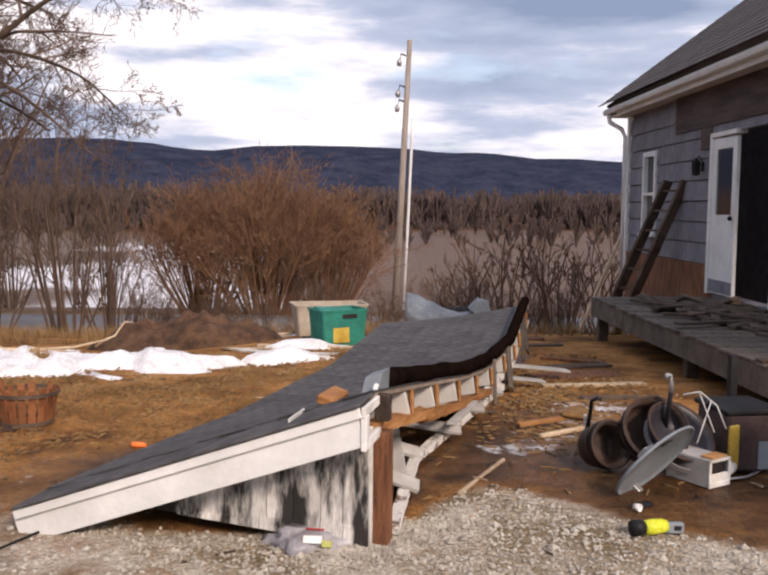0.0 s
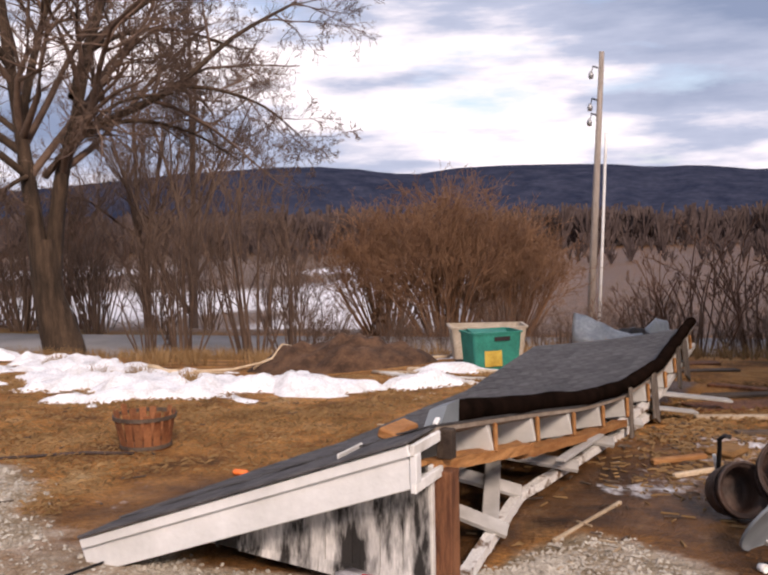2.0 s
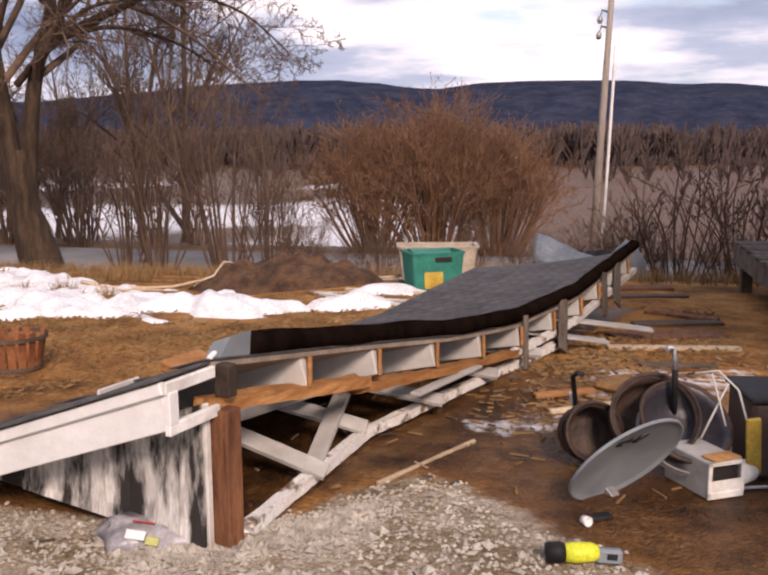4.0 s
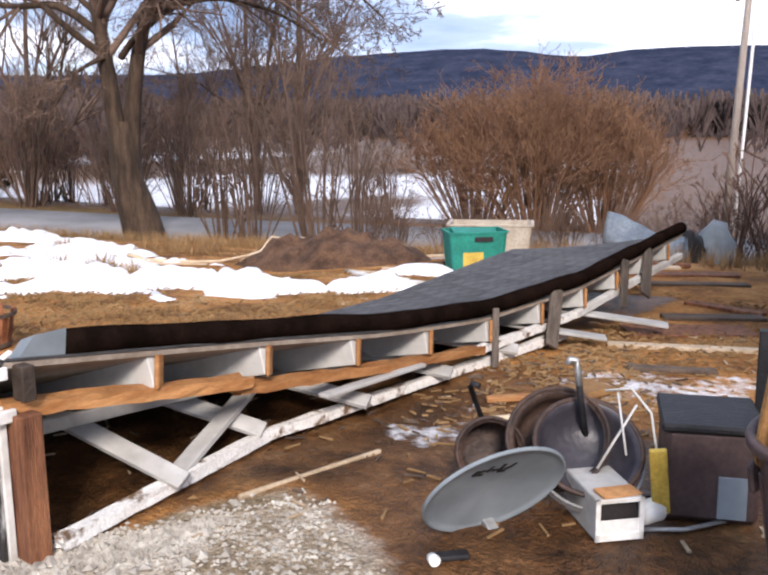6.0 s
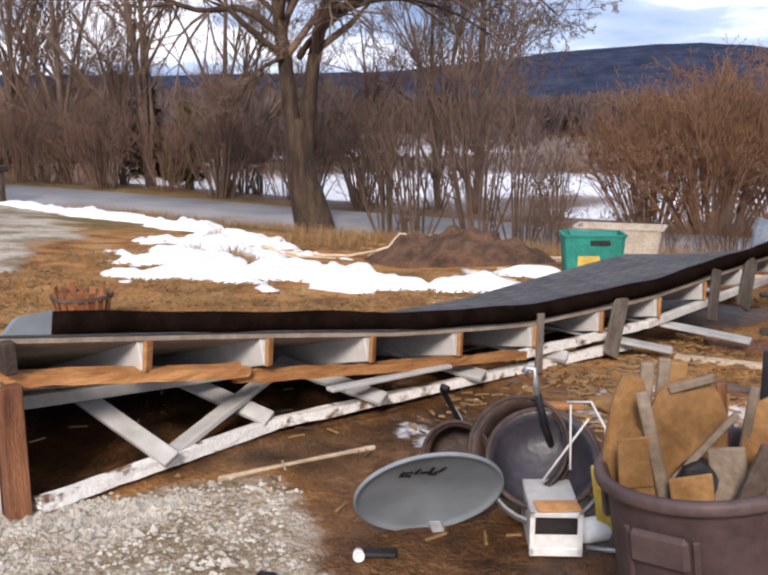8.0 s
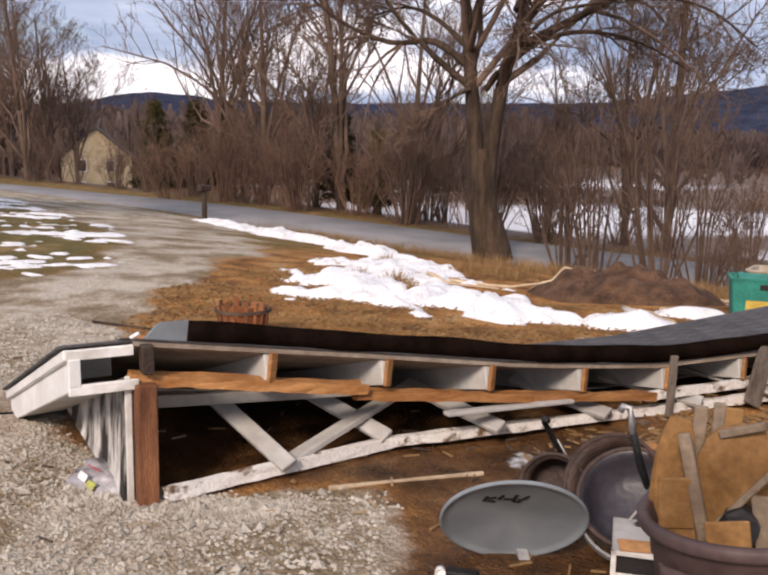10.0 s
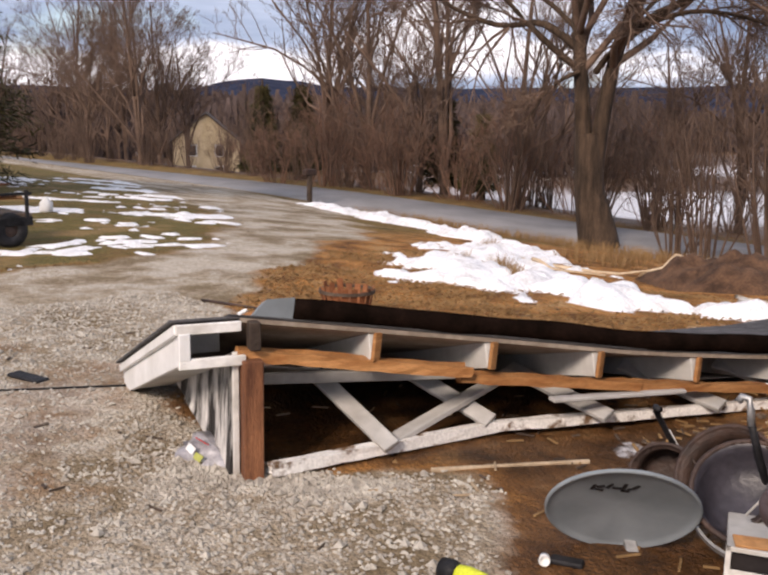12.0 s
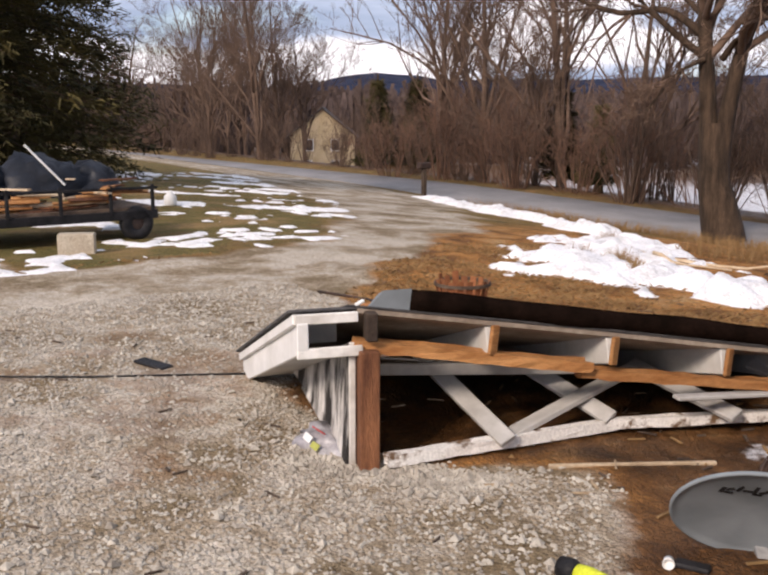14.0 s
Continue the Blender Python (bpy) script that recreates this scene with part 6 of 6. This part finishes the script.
rng = random.Random(5)
trees = [bare_tree_meshes(s, h, sp) for s, h, sp in ((3, 11, 3.0), (8, 13, 2.4), (14, 9, 3.2))]
for i in range(26):
    x = -14 - i * 2.75 + rng.uniform(-1.2, 1.2)
    y = 27.5 + rng.uniform(0, 8) + 0.075 * min(0, x + 12)
    if -48 < x < -38:
        continue
    plant("roadside_tree", trees[i % 3], (x, y, ground_z(x, y) - 0.1), rng.uniform(0, 360), rng.uniform(0.75, 1.15), "tall bare grey-brown tree across the road", "tree", "trees across the road")
shrubs = [shrub_meshes(s, n, h, sp, k, "twig_dark", m) for s, n, h, sp, k, m in ((1, 22, 3.6, 1.5, 5, "twig"), (2, 16, 4.4, 1.1, 6, "twig_dark"), (6, 26, 2.8, 1.7, 5, "twig"))]
for i in range(42):
    x = -9.5 - i * 1.75 + rng.uniform(-.5, .5)
    y = 25.6 + rng.uniform(0, 4) + 0.075 * min(0, x + 12)
    plant("shrub", shrubs[i % 3], (x, y, ground_z(x, y) - 0.1), rng.uniform(0, 360), rng.uniform(0.55, 1.1) * (0.72 if -47 < x < -39 else 1.0), "leafless brown roadside shrub", "shrub", "shrubs across the road")
for x, y, s, k in ((-8.4, 20.2, 0.9, 1), (-6.7, 20.1, 1.05, 1), (-5.9, 20.4, 0.8, 1), (-9.4, 20.6, 0.8, 1), (-13.6, 25.6, 1.0, 0), (-16, 25.8, 0.9, 2), (-7.5, 26.6, 0.7, 0), (-19.5, 25.4, 1.1, 1)):
    plant("shrub", shrubs[k], (x, y, ground_z(x, y) - 0.1), rng.uniform(0, 360), s, "dark upright multi-stemmed shrub by the road", "shrub", "shrubs beside the yard")
orange = shrub_meshes(11, 100, 3.3, 2.3, 10, "twig_orange", "twig_orange", 0.12, 0.006)
for x, y, s in ((-2.9, 25.6, 1.12), (-1.2, 25.9, 0.9), (-4.7, 26.1, 0.95)):
    plant("dense_bush", orange, (x, y, ground_z(x, y) - 0.1), rng.uniform(0, 360), s, "dense rounded orange-brown leafless bush", "bush", "orange bushes")
upright = shrub_meshes(17, 20, 2.5, 1.5, 2, "twig_red", "twig_red", 0.6, 0.010)
for x, y, s in ((2.9, 19.5, 1.0), (4.3, 20.5, 1.05), (1.9, 20.3, 0.8), (5.6, 21, 1.0)):
    plant("upright_bush", upright, (x, y, ground_z(x, y) - 0.1), rng.uniform(0, 360), s, "dark upright bush with stiff bare stems", "bush", "bushes beyond the fallen roof")

brush = [shrub_meshes(s, 30, h, sp, 7, "twig_dark", "twig_red", 0.25, 0.0065, 0) for s, h, sp in ((41, 3.4, 1.9), (43, 2.7, 2.2))]
for i in range(8):
    x = -15.0 - i * 2.5 + rng.uniform(-.5, .5)
    y = 25.3 + rng.uniform(0, 2.2) + 0.075 * min(0, x + 12)
    plant("brush_thicket", brush[i % 2], (x, y, ground_z(x, y) - 0.1), rng.uniform(0, 360), rng.uniform(0.8, 1.1), "dense reddish brown leafless thicket across the road", "bush", "thickets across the road")
for i in range(22):
    x = -5.2 + i * 0.48 + rng.uniform(-.2, .2)
    y = 19.2 + rng.uniform(-.6, .9)
    plant("low_shrub", shrubs[2 if i % 2 else 0], (x, y, ground_z(x, y) - 0.05), rng.uniform(0, 360), rng.uniform(0.26, 0.48), "low leafless scrub along the yard's edge", "shrub", "scrub along the road")

# far woods: one object of many spiky bare crowns
wv, wf = [], []
rng = random.Random(31)


def far_tree(x, y, z, h):
    for k in range(13):
        a = rng.uniform(0, 6.28)
        r = rng.uniform(0.1, 0.34) * h
        t = Vector((x + math.cos(a) * r, y + math.sin(a) * r, z + h * rng.uniform(0.45, 1.0)))
        b = Vector((x, y, z + h * rng.uniform(0.0, 0.35)))
        q = 0.035 * h
        s = len(wv)
        for d in range(3):
            wv.append((b.x + q * math.cos(d * 2.1 + a), b.y + q * math.sin(d * 2.1 + a), b.z))
        for d in range(3):
            wv.append((t.x + q * 0.8 * math.cos(d * 2.1), t.y + q * 0.8 * math.sin(d * 2.1), t.z))
        wf.extend(((s, s + 1, s + 4, s + 3), (s + 1, s + 2, s + 5, s + 4), (s + 2, s, s + 3, s + 5), (s + 3, s + 4, s + 5)))


for i in range(2600):
    a = radians(rng.uniform(-86, 26))
    d = rng.uniform(205, 300) + 25 * math.sin(a * 7)
    far_tree(d * math.sin(a), d * math.cos(a), -4.2, rng.uniform(6, 11) * (1.25 if a < radians(-35) else 1.0))
for i in range(700):
    a = radians(rng.uniform(-85, -34))
    d = rng.uniform(95, 190)
    far_tree(d * math.sin(a), d * math.cos(a), -4.2, rng.uniform(5, 10))
for i in range(160):
    a = radians(rng.uniform(-30, 22))
    d = rng.uniform(125, 190)
    far_tree(d * math.sin(a), d * math.cos(a), -4.2, rng.uniform(2, 5))
far_woods = tagged(new("far_woods", quick_mesh("far_woods", wv, wf, "wood_far")), "brown bare woods across the flooded fields", "woods", kind="stuff")


# conifer
def conifer_meshes(seed, height, reach):
    rng = random.Random(seed)
    t = Wood()
    t.tube(curve((0, 0, -0.3), (0, 0, height * 0.5), (0, 0, height)), 0.22, 0.03, 8, 0)
    v, f = [], []
    z = 0.5
    while z < height - 0.2:
        r = reach * (1 - (z / height)) ** 0.8 * rng.uniform(0.85, 1.1)
        for k in range(11):
            a = rng.uniform(0, 6.28)
            l = r * rng.uniform(0.7, 1.1)
            d = Vector((math.cos(a), math.sin(a), rng.uniform(-0.25, 0.12)))
            path = [Vector((0, 0, z)) + d * (l * q) + Vector((0, 0, -0.16 * l * q * q)) for q in (0, .35, .7, 1)]
            t.tube(path, 0.03, 0.006, 3, 0)
            for _ in range(int(34 + l * 34)):
                q = rng.uniform(0.25, 1.02)
                p = Vector((0, 0, z)) + d * (l * q) + Vector((rng.gauss(0, .09 * l ** .5), rng.gauss(0, .09 * l ** .5), -0.16 * l * q * q + rng.gauss(0, .07)))
                g = (d + Vector((rng.gauss(0, .8), rng.gauss(0, .8), rng.gauss(-.35, .4)))).normalized()
                s = g.orthogonal().normalized() * rng.uniform(0.012, 0.024)
                e = len(v)
                n = rng.uniform(0.12, 0.28)
                v.extend((tuple(p - s), tuple(p + s), tuple(p + g * n + s * .4), tuple(p + g * n - s * .4)))
                f.append((e, e + 1, e + 2, e + 3))
        z += rng.uniform(0.22, 0.36)
    return [t.meshes("conifer", "bark", "bark")[0], quick_mesh("conifer_crown", v, f, "conifer")]


con = conifer_meshes(4, 12.5, 3.3)
for x, y, s in ((-17.8, 4.3, 1.0), (-21.0, 6.2, 1.1), (-16.5, 2.0, 0.9)):
    plant("conifer_tree", con, (x, y, ground_z(x, y)), rng.uniform(0, 360), s, "dark green spreading conifer behind the trailer", "tree", "conifers")
con2 = conifer_meshes(9, 3.6, 0.9)
for x, y, s in ((-23.5, 27.8, 1.0), (-27, 29.0, 1.2), (-40, 30, 1.5), (-46, 31, 1.6)):
    plant("small_conifer", con2, (x, y, ground_z(x, y)), rng.uniform(0, 360), s, "small dark evergreen by the road", "tree", "small evergreens")

# overhanging limb of a tree whose trunk stands outside the view
w = Wood()
spec = dict(thick=1, depth=3, kids=(10, 5, 3), ratio=(0.2, 0.4), lift=0.05, droop=-0.02, steps=(4, 3, 2), least=0.008)
spec["from"] = 0.2
w.tube(curve((-10.8, -3.6, -0.2), (-10.8, -3.5, 2.5), (-10.7, -3.3, 6.5)), 0.35, 0.2, 8, 0)
w.limb(curve((-10.75, -3.4, 3.6), (-10.4, -1.0, 3.7), (-10.2, 1.6, 3.75), (-10.0, 4.2, 4.3), (-9.8, 6.2, 4.45)), 0.16, 0.03, random.Random(3), 0, spec)
w.limb(curve((-10.4, -1.0, 3.7), (-10.8, 2.0, 4.4), (-11, 4.6, 5.3)), 0.1, 0.02, random.Random(6), 0, spec)
plant("overhanging_tree", w.meshes("overhanging_tree", "bark", "twig"), (0, 0, 0), 0, 1.0, "bare tree with a long limb over the drive", "tree")

# ---- fine ground cover ----
def scatter(name, mat, n, seed, make, where, label, category):
    rng = random.Random(seed)
    v, f = [], []
    tries = 0
    while n > 0 and tries < 400000:
        tries += 1
        p = where(rng)
        if p is None:
            continue
        make(rng, p, v, f)
        n -= 1
    return tagged(new(name, quick_mesh(name, v, f, mat)), label, category, kind="stuff")


def stone(rng, p, v, f):
    s = rng.uniform(0.005, 0.013) * (2.0 if rng.random() < 0.04 else 1)
    x, y = p
    z = rough_z(x, y) + s * 0.25
    e = len(v)
    a = rng.uniform(0, 6.28)
    for k in range(4):
        r = s * rng.uniform(0.8, 1.5)
        v.append((x + r * math.cos(a + k * 1.57), y + r * math.sin(a + k * 1.57), z + rng.uniform(-.2, .3) * s))
    v.append((x + rng.uniform(-.3, .3) * s, y, z + s * rng.uniform(0.6, 1.0)))
    v.append((x, y, z - s))
    for k in range(4):
        f.append((e + k, e + (k + 1) % 4, e + 4))
        f.append((e + (k + 1) % 4, e + k, e + 5))


def in_gravel(rng):
    x, y = rng.uniform(-4.5, 2.6), rng.uniform(1.2, 5.6)
    return (x, y) if zone(x, y)[0] ** 2 > rng.random() else None


def in_grass(rng):
    x, y = rng.uniform(-6.5, 2.3), rng.uniform(4.0, 10.5)
    c = zone(x, y)
    return (x, y) if c[0] < 0.4 and c[2] < 0.35 and c[3] < 0.3 and lumps(x, y, 0.8, 31.0) + 0.35 > rng.random() else None


def blade(rng, p, v, f):
    x, y = p
    z = rough_z(x, y)
    a, l = rng.uniform(0, 6.28), rng.uniform(0.03, 0.08)
    up = rng.uniform(0.05, 0.5)
    w = 0.002
    e = len(v)
    dx, dy = math.cos(a), math.sin(a)
    v.extend(((x - dy * w, y + dx * w, z + 0.002), (x + dy * w, y - dx * w, z + 0.002), (x + dx * l * .6, y + dy * l * .6, z + l * up), (x + dx * l, y + dy * l, z + l * up * 0.7)))
    f.append((e, e + 1, e + 2))
    f.append((e + 1, e + 3, e + 2))


def bit(rng, p, v, f):
    x, y = p
    z = rough_z(x, y) + 0.004
    a, l, w = rng.uniform(0, 6.28), rng.uniform(0.02, 0.10), rng.uniform(0.005, 0.014)
    dx, dy = math.cos(a) * l / 2, math.sin(a) * l / 2
    nx, ny = -math.sin(a) * w / 2, math.cos(a) * w / 2
    e = len(v)
    for s, t, h in ((-1, -1, 0), (1, -1, 0), (1, 1, 0), (-1, 1, 0), (-1, -1, .008), (1, -1, .008), (1, 1, .008), (-1, 1, .008)):
        v.append((x + s * dx + t * nx, y + s * dy + t * ny, z + h))
    for q in ((4, 5, 6, 7), (0, 1, 5, 4), (1, 2, 6, 5), (2, 3, 7, 6), (3, 0, 4, 7)):
        f.append(tuple(e + k for k in q))


scatter("gravel_stones", "stone", 26000, 1, stone, in_gravel, "pale crushed stone over the yard", "gravel")


def by_sill(rng):
    t = rng.random()
    x, y = -0.46 + 0.75 * t + rng.gauss(0, .05), 3.80 + 0.62 * t ** 1.3 + rng.gauss(0, .07)
    return (x, y - 0.06)


scatter("pushed_gravel", "stone", 2600, 9, stone, by_sill, "pale crushed stone pushed up before the fallen roof", "gravel")
scatter("dead_grass", "straw", 24000, 2, blade, in_grass, "flattened straw-coloured dead grass", "grass")
scatter("wood_splinters", "dark_wood", 110, 3, bit, lambda r: (r.uniform(-4, 2.4), r.uniform(2.4, 9)), "dark bark chips and splinters on the ground", "debris")
scatter("mud_litter", "straw", 650, 12, bit, lambda r: (r.gauss(1.15, 0.45), r.gauss(6.5, 0.65)), "straw and torn shreds trodden into the wet mud", "debris")
scatter("bark_litter", "dark_wood", 200, 13, bit, lambda r: (r.gauss(1.1, 0.6), r.gauss(6.6, 0.8)), "dark bark shreds trodden into the wet mud", "debris")
scatter("pale_splinters", "pale_wood", 80, 4, bit, lambda r: (r.uniform(-1.2, 2.4), r.uniform(4.2, 9)), "pale wood splinters on the ground", "debris")


def weed(rng, p, v, f):
    x, y = p
    z = ground_z(x, y)
    for _ in range(4):
        a, l = rng.uniform(0, 6.28), rng.uniform(0.08, 0.30)
        lean = rng.uniform(0.1, 0.8)
        w = 0.006
        e = len(v)
        dx, dy = math.cos(a), math.sin(a)
        v.extend(((x - dy * w, y + dx * w, z), (x + dy * w, y - dx * w, z), (x + dx * l * lean, y + dy * l * lean, z + l)))
        f.append((e, e + 1, e + 2))


def by_road(rng):
    x, y = rng.uniform(-18, 6), rng.uniform(17.2, 20.3)
    return (x, y) if snow_h(x, y) < 0 else None


def by_mound(rng):
    x, y = rng.uniform(-7, 3.5), rng.uniform(12.2, 17.5)
    return (x, y) if snow_h(x, y) < 0 and lumps(x, y, 1.5, 51.0) > -0.1 else None


scatter("roadside_weeds", "straw", 2600, 5, weed, by_road, "dead brown weeds along the road", "weeds")
scatter("yard_weeds", "straw", 1800, 6, weed, by_mound, "dead weeds behind the soil mound", "weeds")
